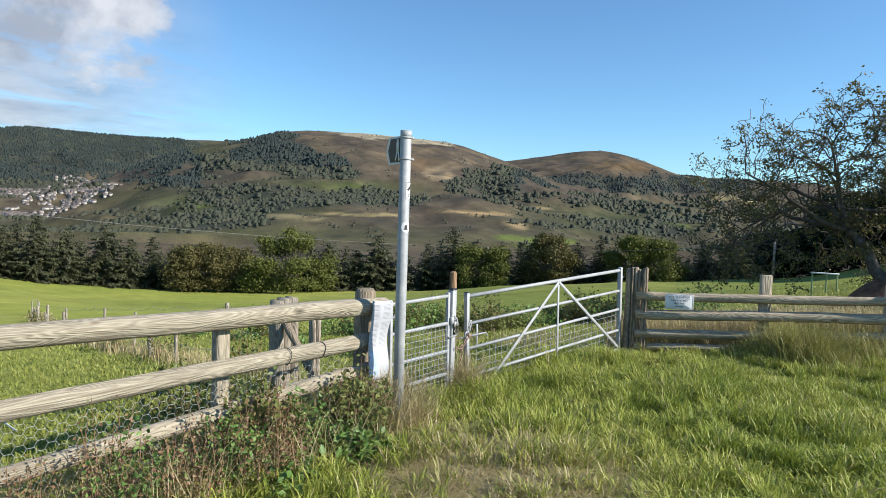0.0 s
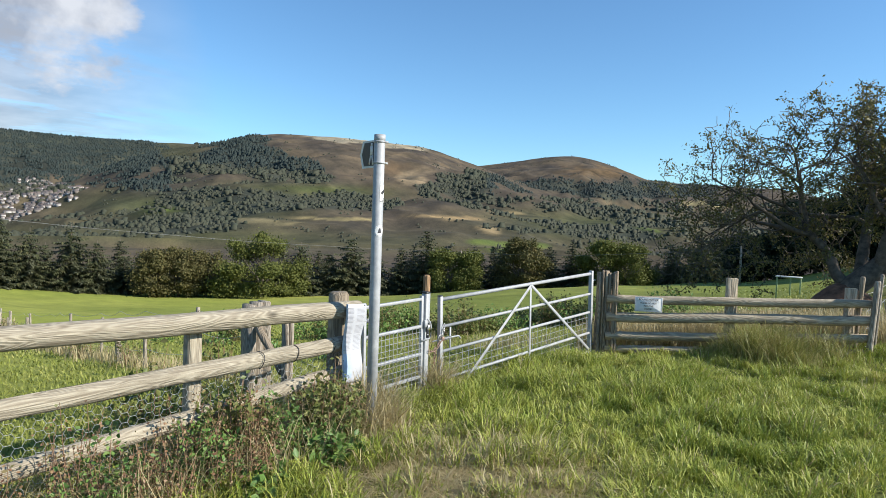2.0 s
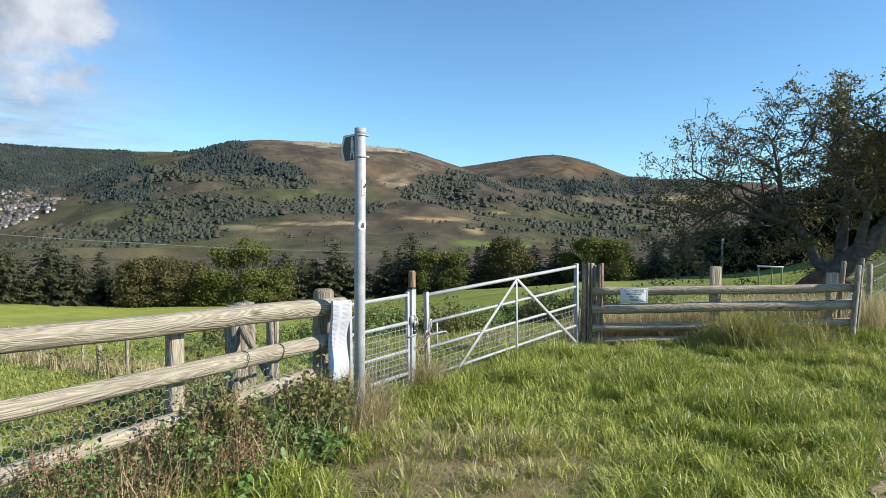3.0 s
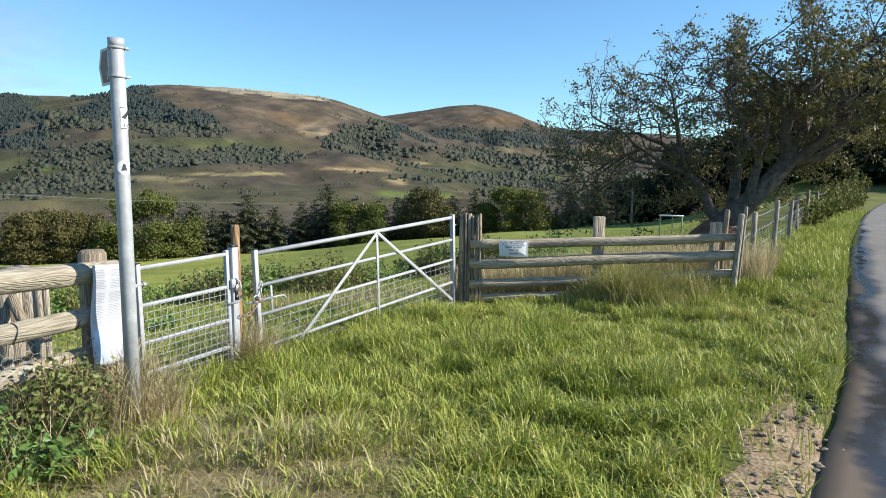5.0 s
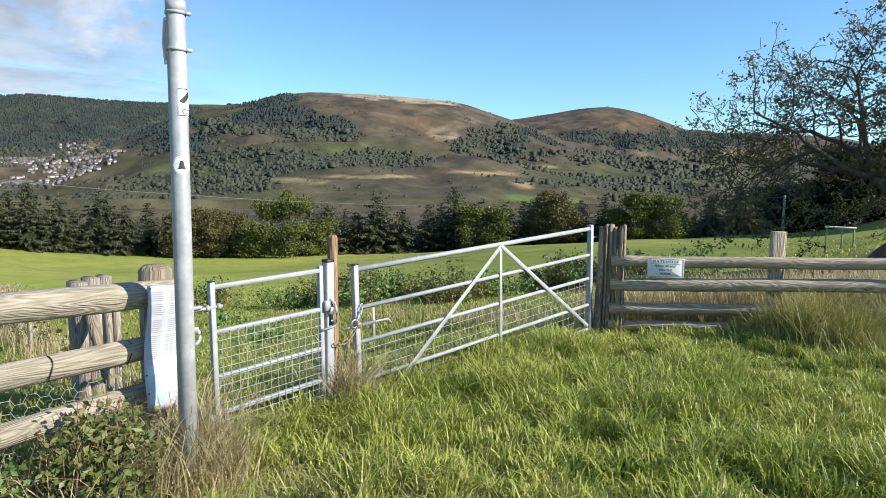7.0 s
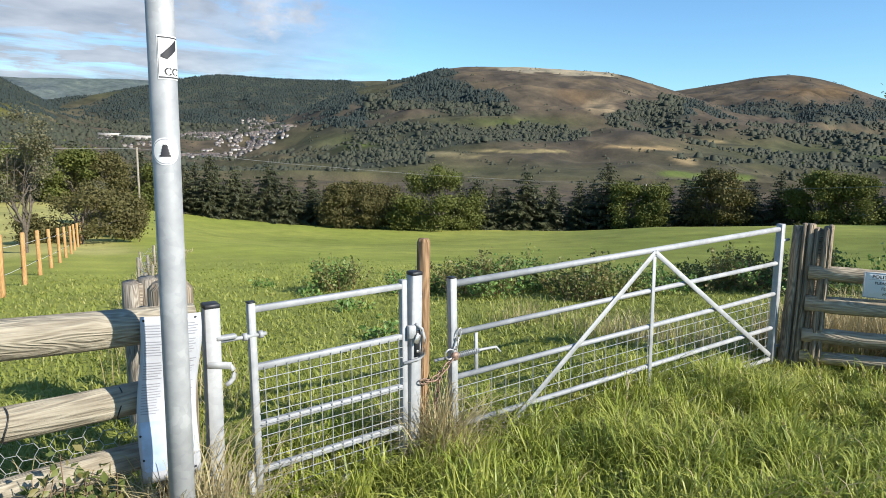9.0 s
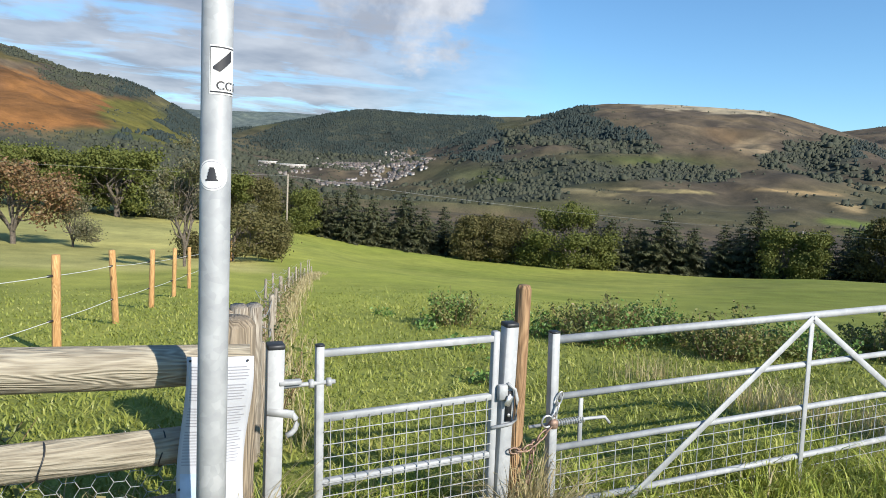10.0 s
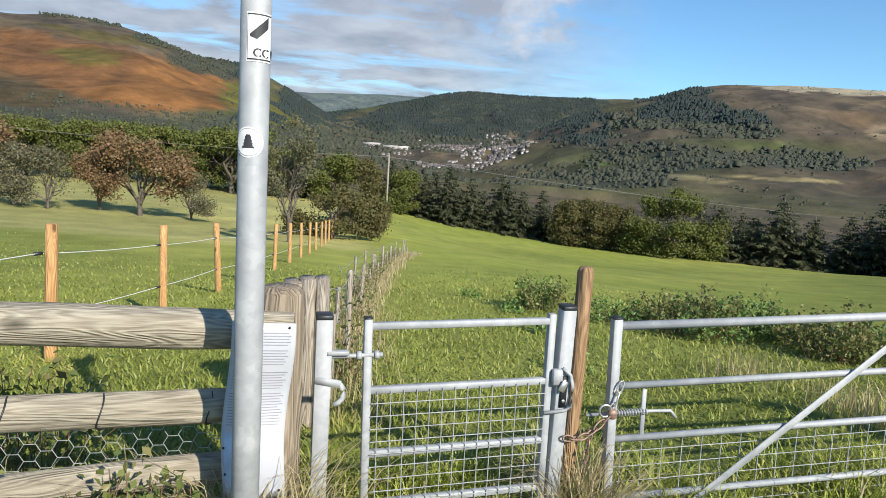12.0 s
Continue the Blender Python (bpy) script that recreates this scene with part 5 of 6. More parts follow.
def broadleaf(rng, h, w, mat, label, name="broadleaf_tree", dense=1.0, group="trees of the shelter belt", leaf=0.17, skirt=0.35):
    t = thing(name, pose(0, 0, 0), label, "tree", group)
    g, tips = Geo(), []
    for k in range(6):
        a = k * 1.05 + rng.uniform(0, 0.6)
        grow(rng, (0, 0, h * 0.12), np.array((math.cos(a) * 0.7, math.sin(a) * 0.7, 0.9 + 0.5 * (k % 2))) / 1.4, h * 0.30, h * 0.018, 3, g, tips, 0.7, 0.3, 0.65, 2, 0.18)
    g.tube([(0, 0, -1), (0, 0, h * 0.2)], [h * 0.03, h * 0.025], 8, cap=False)
    tips = np.array(tips)
    fit = np.array((w / np.abs(tips[:, :2]).max(), w / np.abs(tips[:, :2]).max(), h / tips[:, 2].max()))
    tips *= fit
    g.v = [v * fit for v in g.v]
    g.build("trunk", BARK, t)
    if skirt:
        low = tips[rng.random(len(tips)) < skirt] * np.array((0.95, 0.95, 0.45))
        tips = np.vstack([tips, low])
    # boughs: rounded masses of leaves round the ends of some twigs, lit and shaded as masses
    heart = np.array((0, 0, h * 0.5))
    out = np.linalg.norm((tips - heart) / np.array((w, w, h * 0.5)), axis=1)
    order = np.argsort(-out + rng.normal(0, 0.18, len(tips)))
    bough = tips[order[:int(120 if skirt else 80)]]
    rad = min(w, h * 0.5) * rng.uniform(0.16, 0.34, len(bough))
    per = max(30, int(100 * dense))
    way = rng.normal(size=(len(bough), per, 3))
    way /= np.linalg.norm(way, axis=2)[..., None]
    c = bough[:, None] + way * (rad[:, None] * rng.gamma(6.0, 0.15, (len(bough), per)))[..., None] * np.array((1.1, 1.1, 0.75))
    c, way = c.reshape(-1, 3), way.reshape(-1, 3)
    ok = c[:, 2] > (0.1 if skirt else 0.16 * h)
    c, way = c[ok], way[ok]
    Geo().cards(c, leaf * rng.uniform(0.5, 1.15, len(c)), rng, 0.7, 0.2, 0.15, way * 1.6).build("crown", mat, t)
    return t


def shelter_belt():
    rng = np.random.default_rng(23)
    kinds = [conifer(rng, 8.2, 3.7), conifer(rng, 9.2, 3.9), conifer(rng, 7.4, 3.8), conifer(rng, 8.6, 3.3)]
    oak = [broadleaf(rng, 8.9, 6.0, OAK, "broad green oak at the edge of the shelter belt", dense=2.6), broadleaf(rng, 7.2, 3.4, AUTUMN, "yellowing broadleaf tree in the shelter belt", dense=1.4), broadleaf(rng, 6.8, 3.4, OAK, "green broadleaf tree in the shelter belt", dense=1.4)]
    oak_at = {57.0: 0, 61.6: 1, 63.8: 1, 40.2: 2, 38.2: 2, 33.2: 1, 65.6: 1, 26.0: 2, 23.2: 2, 84.5: 1, 86.5: 2, 80.8: 2}
    first = set()
    for row, dr in ((0, 0.0), (1, 5.5)):
        az = 15.0
        while az < 92:
            az += rng.uniform(1.2, 1.9) if row else rng.uniform(1.8, 2.9)
            src = kinds[int(rng.integers(4))]
            if row == 0 and any(abs(b - az) < (3.0 if k == 0 else 1.6) for b, k in oak_at.items()):
                continue
            r = 94 + dr + rng.uniform(-1, 1)
            x, y = CX - r * math.sin(radians(az)), CY + r * math.cos(radians(az))
            z = ground_at(x, y) - 0.3
            s = rng.uniform(0.80, 1.16) * (0.85 if az < 34 else 1.0) * (0.85 if row else 1.0)
            m = pose(x, y, z, 0, 0, rng.uniform(0, 360)) @ Matrix.Diagonal((s * rng.uniform(0.9, 1.15), s * rng.uniform(0.9, 1.15), s, 1))
            if src not in first:
                first.add(src)
                src.matrix_world = m
                continue
            q = copy_thing(src, pose(0, 0, 0))
            q.matrix_basis = m
    for az, k in oak_at.items():
        r = 91.0
        x, y = CX - r * math.sin(radians(az)), CY + r * math.cos(radians(az))
        s = 1.0 if k == 0 else rng.uniform(0.85, 1.05)
        m = pose(x, y, ground_at(x, y) - 0.3, 0, 0, rng.uniform(0, 360)) @ Matrix.Diagonal((s, s, s, 1))
        if oak[k] in first:
            copy_thing(oak[k], pose(0, 0, 0)).matrix_basis = m
        else:
            oak[k].matrix_world = m
            first.add(oak[k])
    for src in kinds + oak:
        if src not in first:
            src.matrix_world = pose(-60, 110, ground_at(-60, 110) - 0.3)


shelter_belt()


def field_trees():
    rng = np.random.default_rng(29)
    a = broadleaf(rng, 5.6, 3.6, RUSSET, "russet hawthorn tree in the pasture, losing its leaves", "hawthorn_tree", 1.3, "trees in the pasture", 0.11, 0.0)
    b = broadleaf(rng, 4.4, 2.4, WILLOW, "small sparse grey-green tree in the pasture", "small_tree", 0.8, "trees in the pasture", 0.08, 0.0)
    c = broadleaf(rng, 7.8, 1.7, WILLOW, "tall thin upright grey-green tree by the fence", "tall_tree", 1.0, "trees in the pasture", 0.085, 0.0)
    d = broadleaf(rng, 3.6, 2.4, AUTUMN, "low bushy tree beside the fence", "bushy_tree", 0.9, "trees in the pasture", 0.10)
    e = broadleaf(rng, 6.5, 4.5, OAK, "dense green tree at the far side of the pasture", "broadleaf_tree", 0.9, "trees beyond the pasture", 0.16)
    done = set()
    spots = [(a, 103.4, 48, 0.95), (a, 106.3, 50, 0.70), (b, 109.8, 48, 0.9), (b, 99.5, 48, 0.75), (b, 112.0, 49, 0.9), (c, 91.4, 33, 0.80), (d, 87.6, 40, 0.95), (d, 85.0, 46, 0.85), (e, 96.4, 88, 1.25), (d, 85.0, 55, 0.8), (b, 86.2, 58, 0.8), (a, 114.5, 52, 1.0)]
    for n in range(16):
        spots.append((e, 92.5 + 1.9 * n + rng.uniform(-0.5, 0.5), 92 + rng.uniform(-5, 6), rng.uniform(0.75, 1.1)))
    for src, az, r, s in spots:
        x, y = -1.7 - r * math.sin(radians(az)), 4.5 + r * math.cos(radians(az))
        m = pose(x, y, ground_at(x, y) - 0.15, 0, 0, rng.uniform(0, 360)) @ Matrix.Diagonal((s, s, s, 1))
        if src in done:
            copy_thing(src, pose(0, 0, 0)).matrix_basis = m
        else:
            src.matrix_world = m
            done.add(src)


field_trees()


def shade_wood():
    """The dark wood beside the lane, behind the hawthorn; its shade is in the leaf colour."""
    rng = np.random.default_rng(37)
    src = broadleaf(rng, 9.0, 4.5, SHADE_WOOD, "tall tree of the wood by the lane, shade put into its leaf colour", "wood_tree", 1.6, "trees of the lane wood", 0.26)
    put = False
    for row in range(3):
        for az in np.arange(-14, 19, 3.0):
            r = (78 if az < 4 else 103) + 7 * row + rng.uniform(-2, 2)
            x, y = -0.2 - r * math.sin(radians(az + rng.uniform(-0.8, 0.8))), 2.4 + r * math.cos(radians(az))
            s = rng.uniform(1.05, 1.4) * (0.85 if az > 5 else 1.0) * (0.75 if az > 11 else 1.0)
            if 0.5 < x < 4.8 and y < 40:
                continue
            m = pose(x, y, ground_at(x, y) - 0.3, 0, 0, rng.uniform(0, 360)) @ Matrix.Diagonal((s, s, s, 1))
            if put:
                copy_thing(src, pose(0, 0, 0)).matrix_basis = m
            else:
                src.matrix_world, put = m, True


shade_wood()


# ---- poles and overhead wires ----
def wire_pole(az, r, h):
    x, y = CX - r * math.sin(radians(az)), CY + r * math.cos(radians(az))
    z = ground_at(x, y)
    ob = Geo().tube([(0, 0, 0), (h / 2, 0, 0), (h, 0, 0)], [0.13, 0.115, 0.10], 8).build("telegraph_pole", POST_OLD)
    ob.matrix_world = pose(x, y, z - 0.3, 0, -90, 0)
    tagged(ob, "slim grey timber telegraph pole at the field edge", "pole", "telegraph poles")
    return (x, y, z + h - 0.45)


tops = [wire_pole(122, 70, 6.5), wire_pole(81.9, 77, 7.6), wire_pole(38.9, 92, 6.4), wire_pole(14.5, 70, 4.3)]
for side in (-0.15, 0.15):
    strand("overhead_wire", [(x + side, y + side, z) for x, y, z in tops], 0.012, OVERHEAD, "thin overhead wire sagging between the poles", "overhead wires", 0.7)


# ---- the small white-topped trestle in the far field ----
def trestle():
    r = 26.5
    x, y = -0.25 - r * math.sin(radians(12.4)), 2.5 + r * math.cos(radians(12.4))
    z = ground_at(x, y)
    p = thing("trestle", pose(x, y, z, 0, 0, 10), "small trestle with pale top bar on slim green legs", "trestle")
    Geo().box((0, 0, 0.80), (0.92, 0.2, 0.05), None, 0.01).build("top_bar", WHITE, p)
    leg = plain("pale_green_paint", (0.28, 0.36, 0.16), 0.6)
    for a in (-0.40, 0.06, 0.40):
        Geo().box((a, 0, 0.28), (0.055, 0.055, 1.0), None, 0.006).build("leg", leg, p)


trestle()


# ---- woods, town and works on the far slopes ----
def far_woods():
    rng = np.random.default_rng(41)
    n = 260000
    az, r = rng.uniform(10, 122, n), np.sqrt(rng.uniform(430**2, 3100**2, n))
    x, y = CX - r * np.sin(np.radians(az)), CY + r * np.cos(np.radians(az))
    z = height(x, y)
    el = np.degrees(np.arctan2(z - 1.7, r))
    w = wooded(az, el, r, x, y)
    keep = (rng.random(n) < ss(0.10, 0.32, w) * np.where(r > 1500, 0.55, 0.95)) & (el > -3.2)
    # hedges and copses between the fields of the lower slopes
    low = (el < 2.4) & (el > -2.6) & ((az < 37) | (az > 59))
    keep |= low & (rng.random(n) < 0.75 * ss(0.56, 0.62, fbm(x / 60, y / 60, 4, 63)))
    keep &= ~((r > 1000) & (blob(az, el, 75, 0.3, 5.5, 1.5) > 0.5) & (rng.random(n) < 0.72))
    bush = (rng.random(n) < 0.2 * ss(0.60, 0.68, fbm(x / 50, y / 50, 4, 64))) & ~keep & (el > -3.0) & (az > 18) & (az < 97)
    # dark conifers; on the valley ridge their colour stands in for cloud shadow
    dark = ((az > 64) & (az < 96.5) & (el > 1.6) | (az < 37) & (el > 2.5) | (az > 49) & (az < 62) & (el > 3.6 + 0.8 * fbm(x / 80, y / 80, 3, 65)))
    patchy = (0.65 + 0.9 * fbm(x / 28, y / 28, 3, 66)) * np.where(az > 96.5, 0.62, 1.0)
    crown = rng.gamma(4.0, 1.25, n).clip(2.0, 11.0) * patchy * np.clip(r / 1500, 0.65, 1.1)
    for sel, size, share, mat, name, label in (
            (keep & ~dark, crown, 0.12, FAR_WOOD, "far_woods", "mixed woods and scattered trees on the far hillsides"),
            (keep & dark, rng.uniform(3.0, 7.0, n) * patchy, 0.75, PLANTATION, "plantation", "conifers on the upper slopes, cloud shadow and haze put into their dark colour"),
            (bush, rng.uniform(1.2, 3.6, n), 0.0, FAR_WOOD, "hillside_scrub", "low scrub dotted over the moorland")):
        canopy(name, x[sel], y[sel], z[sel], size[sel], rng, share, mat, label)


def canopy(name, x, y, z, size, rng, share, mat, label):
    """Many small tree crowns as one mesh; share: how many of them are conifers."""
    n = len(x)
    g = Geo()
    k = 4
    a = np.linspace(0, 2 * np.pi, k, endpoint=False)
    conif = rng.random(n) < share
    ring1 = np.stack([np.cos(a), np.sin(a), 0 * a], -1)
    v = np.zeros((n, 2 * k + 1, 3))
    wl_, wu = np.where(conif, 0.48, 0.66), np.where(conif, 0.27, 0.46)
    jit = rng.uniform(0.5, 1.5, (n, 2 * k))
    v[:, :k] = ring1[None] * (size * wl_)[:, None, None] * jit[:, :k, None] + np.stack([0 * size, 0 * size, -0.05 * size], -1)[:, None]
    v[:, k:2 * k] = ring1[None] * (size * wu)[:, None, None] * jit[:, k:, None] + np.stack([0 * size, 0 * size, size * np.where(conif, 0.6, 0.62)], -1)[:, None]
    v[:, k:2 * k, 2] += size[:, None] * rng.normal(0, 0.10, (n, k))
    v[:, 2 * k, 2] = size * np.where(conif, 1.05, 0.76)
    v += np.stack([x, y, z], -1)[:, None]
    base = np.arange(n)[:, None] * (2 * k + 1)
    quads = np.concatenate([base + (j, (j + 1) % k, k + (j + 1) % k, k + j) for j in range(k)])
    tris = np.concatenate([base + (k + j, k + (j + 1) % k, 2 * k) for j in range(k)])
    g.put(v.reshape(-1, 3), quads, tris)
    tagged(g.build(name, mat, smooth=True), label, "woods", kind="stuff")


far_woods()


def town():
    rng = np.random.default_rng(43)
    walls, roofs = Geo(), Geo()
    n = 0
    while n < 1100:
        az, r = rng.normal(75.2, 3.2), 1250 + 1400 * rng.random()
        x, y = CX - r * math.sin(radians(az)), CY + r * math.cos(radians(az))
        z = ground_at(x, y)
        el = math.degrees(math.atan2(z - 1.7, r))
        if not -2.2 < el < 2.2 - 0.16 * abs(az - 74) or fbm(np.array([x / 90]), np.array([y / 90]), 3, 71)[0] < 0.44:
            continue
        w, d, h = rng.uniform(4, 9), rng.uniform(4, 6), rng.uniform(2.0, 3.4)
        m = pose(0, 0, 0, 0, 0, 75 + rng.uniform(-60, 60))
        walls.box((x, y, z + h / 2 - 1), (w, d, h + 2), m)
        mm = np.array(m.to_3x3())
        v = np.array([(-w / 2, -d / 2, h), (w / 2, -d / 2, h), (w / 2, d / 2, h), (-w / 2, d / 2, h), (-w / 2, 0, h + 2.6), (w / 2, 0, h + 2.6)]) * (1.04, 1.08, 1) @ mm.T + (x, y, z)
        roofs.put(v, [(0, 1, 5, 4), (2, 3, 4, 5)], [(0, 4, 3), (1, 2, 5)])
        n += 1
    tagged(walls.build("town_houses", HOUSE), "pale rendered house walls of a valley town", "houses", kind="stuff")
    tagged(roofs.build("town_roofs", ROOF), "grey slate roofs of a valley town", "roofs", kind="stuff")
    for az, r, w, h in ((82.6, 1700, 75, 9), (84.6, 1750, 45, 8)):
        x, y = CX - r * math.sin(radians(az)), CY + r * math.cos(radians(az))
        z = ground_at(x, y)
        f = thing("works_building", pose(x, y, z, 0, 0, az - 10), "long white flat-roofed works building in the valley", "building", "works buildings")
        Geo().box((0, 0, h / 2), (w, 40, h)).build("wall", HOUSE, f)
        Geo().box((0, 0, h + 0.6), (w + 1, 41, 1.2)).build("roof", WHITE, f)
        for k in range(5):
            Geo().box((-w / 2 + w * (k + 0.5) / 5, -20.1, h * 0.55), (w / 8, 0.4, h * 0.25)).build("window", ROOF, f)


town()


# ---- grass and weeds ----
def blades(name, x, y, h, w, mat, label, rng, lean=0.35, curl=0.5, z=None):
    """Bent grass blades rooted in the ground, as one mesh."""
    n = len(x)
    z = near_height(x, y) - 0.01 if z is None else z
    a = rng.uniform(0, 2 * np.pi, n)
    side = np.stack([np.cos(a), np.sin(a), 0 * a], -1)
    b = a + np.pi / 2 + rng.normal(0, 0.6, n)
    out = np.stack([np.cos(b), np.sin(b), 0 * b], -1) * (h * lean * rng.uniform(0.2, 1.6, n))[:, None]
    root = np.stack([x, y, z], -1)
    up = np.stack([0 * h, 0 * h, h], -1)
    ww = (w[:, None] if np.ndim(w) else w) * side * 0.5
    m1 = root + up * 0.45 + out * 0.25
    m2 = root + up * 0.8 + out * 0.65
    tip = root + up * (1 - 0.35 * curl * rng.random(n))[:, None] + out * 1.25
    v = np.stack([root - ww, root + ww, m1 - ww * 0.85, m1 + ww * 0.85, m2 - ww * 0.55, m2 + ww * 0.55, tip], 1).reshape(-1, 3)
    q = np.arange(n)[:, None] * 7
    g = Geo().put(v, np.concatenate([q + (0, 1, 3, 2), q + (2, 3, 5, 4)]), q + (4, 5, 6))
    return tagged(g.build(name, mat), label, "grass", kind="stuff")


def scatter(rng, n, x0, x1, y0, y1, keep):
    x, y = rng.uniform(x0, x1, n), rng.uniform(y0, y1, n)
    k = rng.random(n) < keep(x, y)
    return x[k], y[k]


def bare(x, y):
    """One where the verge is worn to dirt or road."""
    d = ((x + 0.29) / 0.34) ** 2 + ((y - 5.95) / 1.5) ** 2
    return np.maximum(0.93 * ss(1.2, 0.5, d + 1.6 * (fbm(x * 5, y * 5, 3, 81) - 0.5)), ss(-0.10, 0.0, x - road_edge(y)))


def grow_grass():
    rng = np.random.default_rng(47)
    # long grass of the verge
    x, y = scatter(rng, 260000, -4.7, 0.15, 0.3, 12.5, lambda x, y: (1 - bare(x, y)) * (0.35 + 0.9 * fbm(x * 2.2, y * 2.2, 3, 82)))
    tall = (0.05 + 0.15 * fbm(x * 1.6, y * 1.6, 3, 83)) * (0.55 + 0.95 * ss(0.36, 0.64, fbm(x * 5.5, y * 5.5, 3, 88))) + 0.12 * ss(-3.2, -4.3, x) * ss(5.0, 6.0, y) * ss(9.0, 8.3, y) - 0.04 * ss(8.2, 9.2, y)
    dry = np.exp(-(((x + 2.5) / 0.75) ** 2) - ((y - 4.25) / 0.65) ** 2) + 0.06 + 0.22 * ss(-0.9, -0.2, x) + 0.25 * ss(-3.4, -3.9, x) * ss(5, 4.4, y)
    is_dry = rng.random(len(x)) < dry * 0.62
    for sel, mat, name, label in ((~is_dry, GRASS, "verge_grass", "long lush green grass of the roadside verge"), (is_dry, STRAW, "dry_grass", "dry straw-coloured grass among the green")):
        blades(name, x[sel], y[sel], np.maximum(tall[sel], 0.03) * rng.uniform(0.55, 1.25, sel.sum()), rng.uniform(0.005, 0.0125, sel.sum()), mat, label, rng, 0.6, 0.9)
    # verge along the lane, farther off
    x, y = scatter(rng, 60000, -1.6, 0.9, 12, 34, lambda x, y: ss(0.02, -0.08, x - road_edge(y)) * ss(34, 20, y) + 0)
    blades("lane_grass", x, y, rng.uniform(0.08, 0.26, len(x)), rng.uniform(0.008, 0.016, len(x)), GRASS, "rough green grass between lane and fence", rng, 0.5, 0.7)
    # field grass, thinning and widening with distance
    r = np.exp(rng.uniform(np.log(2.4), np.log(48), 110000))
    az = np.radians(rng.uniform(4, 122, len(r)))
    x, y = -1.5 - r * np.sin(az), 4.0 + r * np.cos(az)
    k = (x < -4.35) & (y > -14)
    x, y, r = x[k], y[k], r[k]
    blades("field_grass", x, y, rng.uniform(0.03, 0.075, len(x)) * (0.7 + 0.9 * fbm(x, y, 3, 84)), 0.006 + 0.0013 * r, FIELD_GRASS, "short green pasture grass", rng, 0.9, 0.8)
    # pale dead grass behind the rails, behind the gate and along the old fence
    x, y = scatter(rng, 60000, -4.6, -0.9, 9.3, 13.5, lambda x, y: ss(0.0, 0.25, (y - A2.y) - (x - A2.x) * along.y / along.x - 0.15) * ss(2.4, 0.8, (y - A2.y) - (x - A2.x) * along.y / along.x) * (0.4 + 0.6 * fbm(x * 2, y * 2, 3, 85)))
    blades("dead_grass", x, y, rng.uniform(0.22, 0.60, len(x)), rng.uniform(0.005, 0.009, len(x)), STRAW, "tall dead straw-coloured grass behind the rails", rng, 0.35, 0.6)
    x, y = scatter(rng, 5500, -7.4, -4.5, 6.8, 9.4, lambda x, y: ss(8.3, 9.4, y) * (0.15 + 0.85 * ss(0.50, 0.62, fbm(x * 1.4, y * 1.4, 3, 86))))
    blades("dead_grass", x, y, rng.uniform(0.15, 0.36, len(x)), rng.uniform(0.004, 0.008, len(x)), STRAW, "tufts of dead grass behind the field gate", rng, 0.4, 0.6)
    t = rng.uniform(0, 30, 6000)
    x, y = -5.4 - t, 4.85 + 0.09 * t + 0.003 * t * t + rng.normal(0, 0.2, len(t))
    blades("fence_line_grass", x, y, rng.uniform(0.10, 0.32, len(x)), 0.006 + 0.0008 * t, STRAW, "rank dry grass along the old field fence", rng, 0.4, 0.6)
    # rank dry grass under the roadside rails
    x, y = scatter(rng, 4200, -4.1, -3.3, 0.8, 4.4, lambda x, y: 0.35 + 0.65 * ss(0.45, 0.6, fbm(x * 3, y * 3, 3, 87)))
    blades("fence_foot_grass", x, y, rng.uniform(0.15, 0.5, len(x)), rng.uniform(0.004, 0.008, len(x)), STRAW, "tall dry grass tangled under the roadside rails", rng, 0.6, 0.8)
    # flattened hay on the verge
    m = 15000
    x, y = -2.62 + rng.normal(0, 0.36, m), 4.42 + rng.normal(0, 0.32, m)
    blades("flattened_grass", x, y, rng.uniform(0.03, 0.10, m), rng.uniform(0.004, 0.007, m), STRAW, "flattened dry yellow grass on the verge", rng, 3.0, 0.9)
    # tussocks at the foot of the rails and posts
    for cx, cy, s, m, label in ((-2.25, 9.85, 0.36, 4200, "leaning tussock of long grass against the rails"), (-1.75, 10.35, 0.3, 700, "rough green tussock below the rails"), (-4.22, 5.86, 0.14, 900, "dry tussock at the post between the gates"), (-3.75, 4.55, 0.2, 1200, "dry grass round the foot of the signpost")):
        x, y = cx + rng.normal(0, s, m), cy + rng.normal(0, s * 0.5, m)
        dryish = m == 900 or m == 1200
        blades("grass_tussock", x, y, rng.uniform(0.15, 0.60, m) * np.exp(-(((x - cx) / s) ** 2) * 0.3), rng.uniform(0.004, 0.008, m), STRAW if dryish else TUSSOCK, label, rng, 0.7, 0.9)


grow_grass()


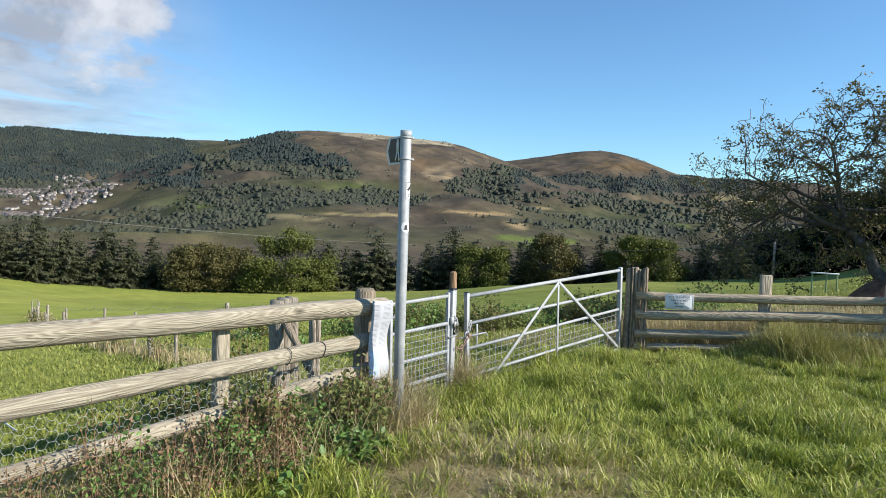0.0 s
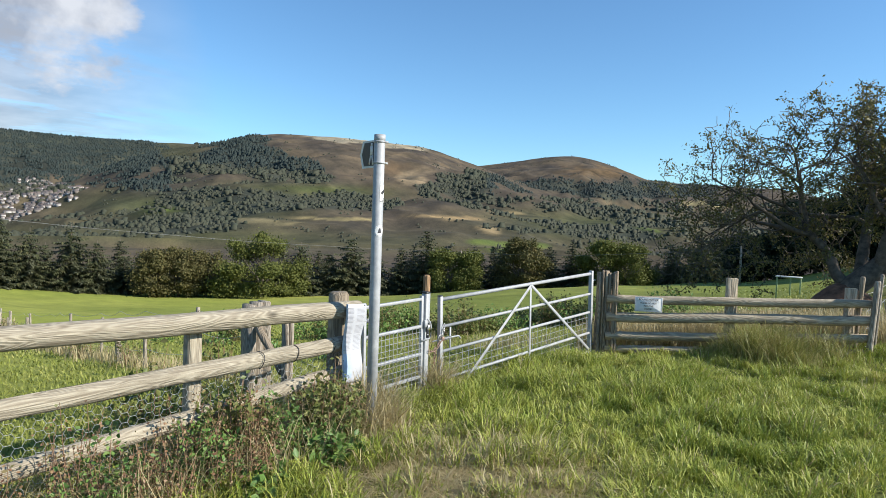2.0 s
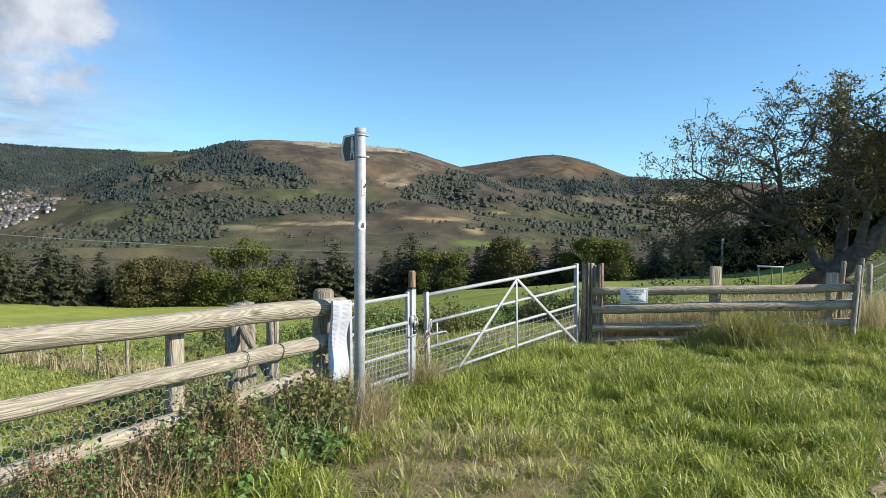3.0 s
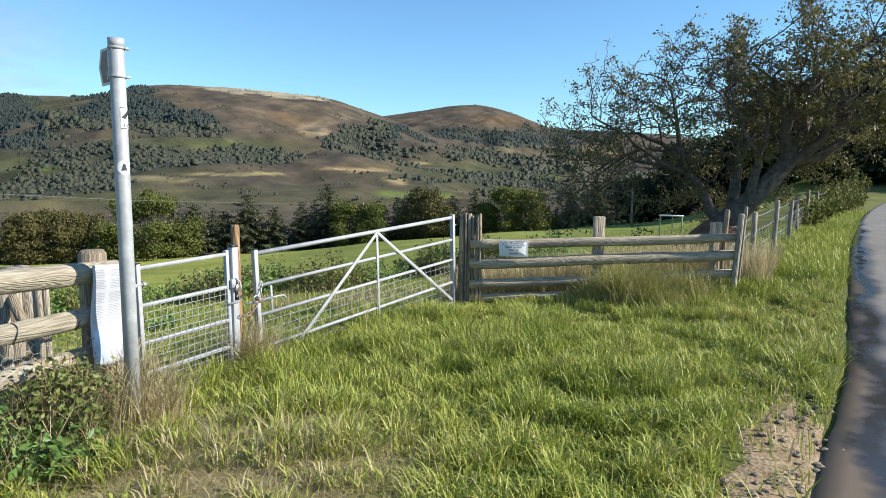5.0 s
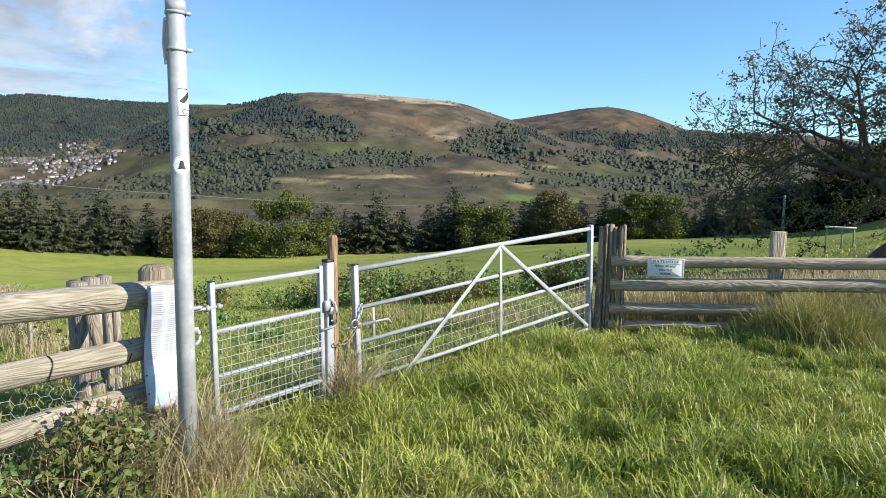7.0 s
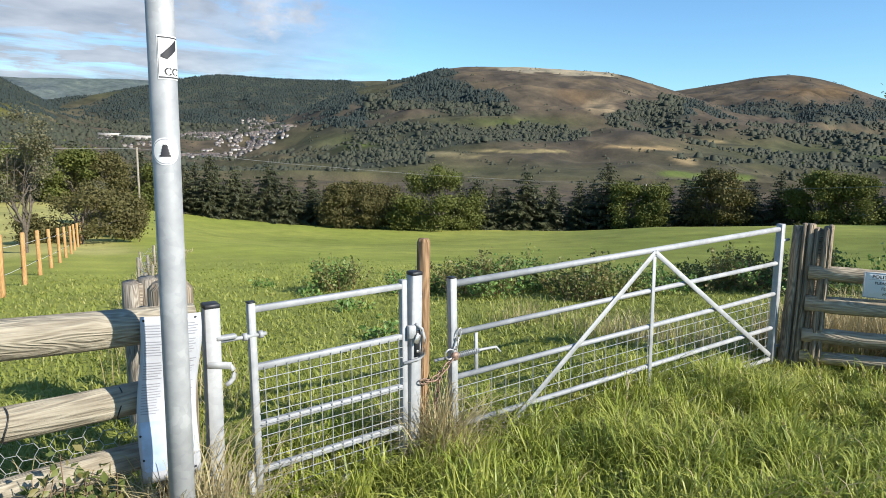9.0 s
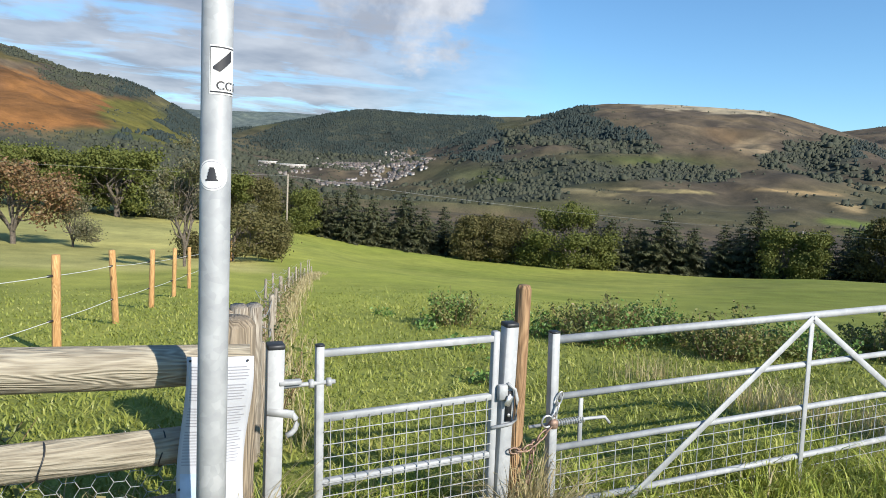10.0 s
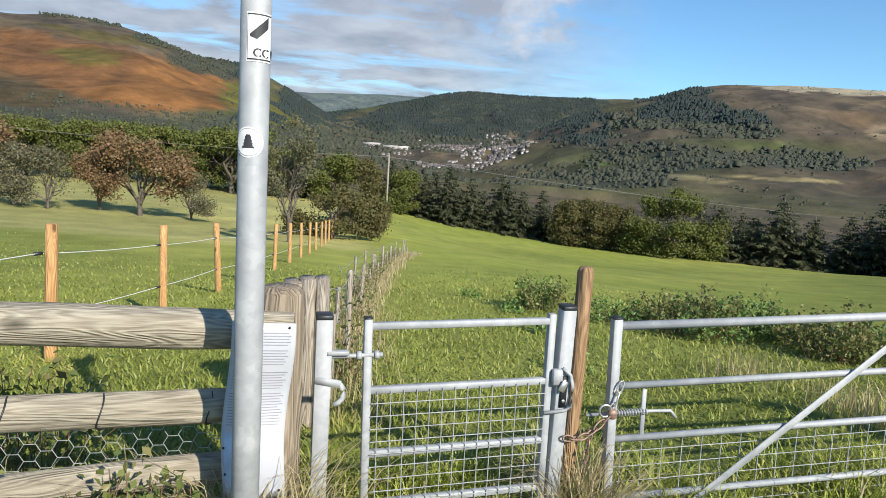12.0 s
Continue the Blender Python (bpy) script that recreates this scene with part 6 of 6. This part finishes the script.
def shrub(name, label, category, x, y, rx, ry, h, n_stems, leaves, mat, rng, leaf=0.022, stem_mat=None, z=None, droop=0.3):
    t = thing(name, pose(x, y, ground_at(x, y) - 0.02 if z is None else z), label, category)
    g, c = Geo(), []
    for _ in range(n_stems):
        a, q = rng.uniform(0, 2 * np.pi), math.sqrt(rng.random())
        foot = np.array((rx * 0.5 * q * math.cos(a), ry * 0.5 * q * math.sin(a), 0))
        top = np.array((rx * q * math.cos(a), ry * q * math.sin(a), h * rng.uniform(0.55, 1.05) * (1 - 0.35 * q)))
        mid = (foot + top) / 2 + np.array((*rng.normal(0, 0.04, 2), h * 0.1 * droop))
        p = np.array([foot, mid, top])
        g.tube(p, [0.004, 0.003, 0.0015], 3, cap=False)
        tt = rng.uniform(0.2, 1, max(1, leaves // n_stems))
        for u in tt:
            c.append((p[0] * (1 - u) ** 2 + 2 * p[1] * u * (1 - u) + p[2] * u * u) + rng.normal(0, 0.035, 3))
    tagged(g.build("stem", stem_mat or TWIG, t), kind="stuff")
    Geo().cards(np.array(c), leaf * rng.uniform(0.6, 1.4, len(c)), rng, 0.6, 0.6, 0.2).build("foliage", mat, t)
    return t


def weeds():
    rng = np.random.default_rng(53)
    shrub("bramble_bush", "bramble bush with small dull green leaves at the fence", "bush", -3.68, 4.10, 0.28, 0.26, 0.66, 90, 2600, BRAMBLE, rng, 0.019)
    shrub("bramble_bush", "low bramble leaves at the foot of the bush", "bush", -3.46, 3.84, 0.24, 0.24, 0.30, 40, 520, NETTLE, rng, 0.026)
    shrub("bramble_bush", "bramble trailing through the lower rails", "bush", -3.78, 3.42, 0.22, 0.34, 0.72, 60, 1900, BRAMBLE, rng, 0.021)
    for x, y, h, n, rx in ((-3.72, 2.42, 0.98, 20, 0.16), (-3.66, 3.02, 0.82, 22, 0.22), (-3.62, 3.38, 0.70, 20, 0.20), (-3.52, 2.72, 0.62, 22, 0.24), (-3.70, 2.05, 0.62, 16, 0.2), (-3.45, 3.25, 0.5, 18, 0.2)):
        shrub("dead_dock", "reddish-brown dead dock stems with seed heads by the fence", "weeds", x, y, rx, rx * 1.2, h, n, 760, DOCK, rng, 0.0115)
    for x, y, h in ((-3.60, 2.55, 0.7), (-3.62, 3.10, 0.62), (-3.72, 3.65, 0.55)):
        shrub("leafy_weed", "yellow-green leafy weeds tangled in the dead dock", "weeds", x, y, 0.26, 0.26, h, 26, 900, NETTLE, rng, 0.017)
    shrub("nettle_patch", "green nettles at the foot of the fence", "weeds", -3.28, 3.30, 0.20, 0.24, 0.24, 24, 330, NETTLE, rng, 0.034)
    shrub("nettle_patch", "dark green dock leaves at the foot of the fence", "weeds", -3.42, 4.0, 0.22, 0.22, 0.30, 24, 300, NETTLE, rng, 0.040)
    shrub("thistle", "spiny weeds beyond the rails", "weeds", -4.9, 3.4, 0.3, 0.5, 0.75, 22, 500, BRAMBLE, rng, 0.025)
    for k in range(34):
        u = rng.random()
        x, y = -11.2 + 4.6 * u + rng.normal(0, 0.9), 10.2 + 4.2 * u + rng.normal(0, 1.1)
        shrub("scrub_bush", "bushy green scrub beyond the field gate", "bush", x, y, rng.uniform(0.4, 0.9), 0.6, rng.uniform(0.35, 1.0), 40, 900, BRAMBLE if k % 3 else NETTLE, rng, 0.030)
    for k in range(9):
        x, y = -6.6 - 2.8 * k, 4.95 + 0.25 * k + 0.0235 * k * k
        shrub("fence_scrub", "scrubby weeds growing through the old fence", "weeds", x, y, 0.35, 0.3, 0.7, 26, 230, BRAMBLE, rng, 0.026)
    for k in range(7):
        x, y = -0.9 + 0.06 * k + 0.02 * k * k, 20.5 + 2.1 * k
        shrub("hedge_bush", "low bush growing in the lane fence", "bush", x, y, 0.5, 0.8, 0.8 + 0.18 * k, 40, 1100, OAK, rng, 0.05)
    for k in range(5):
        shrub("pasture_weed", "dark thistle clump in the short pasture", "weeds", -7.5 - 2.4 * k, 7.3 + 1.2 * k * rng.random(), 0.4, 0.3, 0.22, 14, 160, NETTLE, rng, 0.035)


weeds()


def stones():
    """Loose stones lying on the worn dirt beside the lane."""
    rng = np.random.default_rng(59)
    mat = plain("brown_stone", (0.22, 0.17, 0.12), 0.85, 0, 0.4, 30)
    meshes = []
    for k in range(4):
        bm = bmesh.new()
        bmesh.ops.create_icosphere(bm, subdivisions=1, radius=1)
        for v in bm.verts:
            v.co *= 1 + 0.3 * (rng.random() - 0.5)
            v.co.z *= 0.55
        me = bpy.data.meshes.new("stone")
        bm.to_mesh(me)
        bm.free()
        me.materials.append(mat)
        meshes.append(me)
    for n in range(150):
        x, y = -0.28 + rng.normal(0, 0.14), rng.uniform(4.7, 7.6)
        s = rng.uniform(0.008, 0.03)
        ob = new("stone", meshes[n % 4])
        ob.matrix_world = pose(x, y, float(near_height(x, y)) + 0.02, 0, 0, rng.uniform(0, 360)) @ Matrix.Diagonal((s, s, s, 1))
        tagged(ob, "small loose brown stone on the dirt", "stone", "stones beside the lane")


stones()
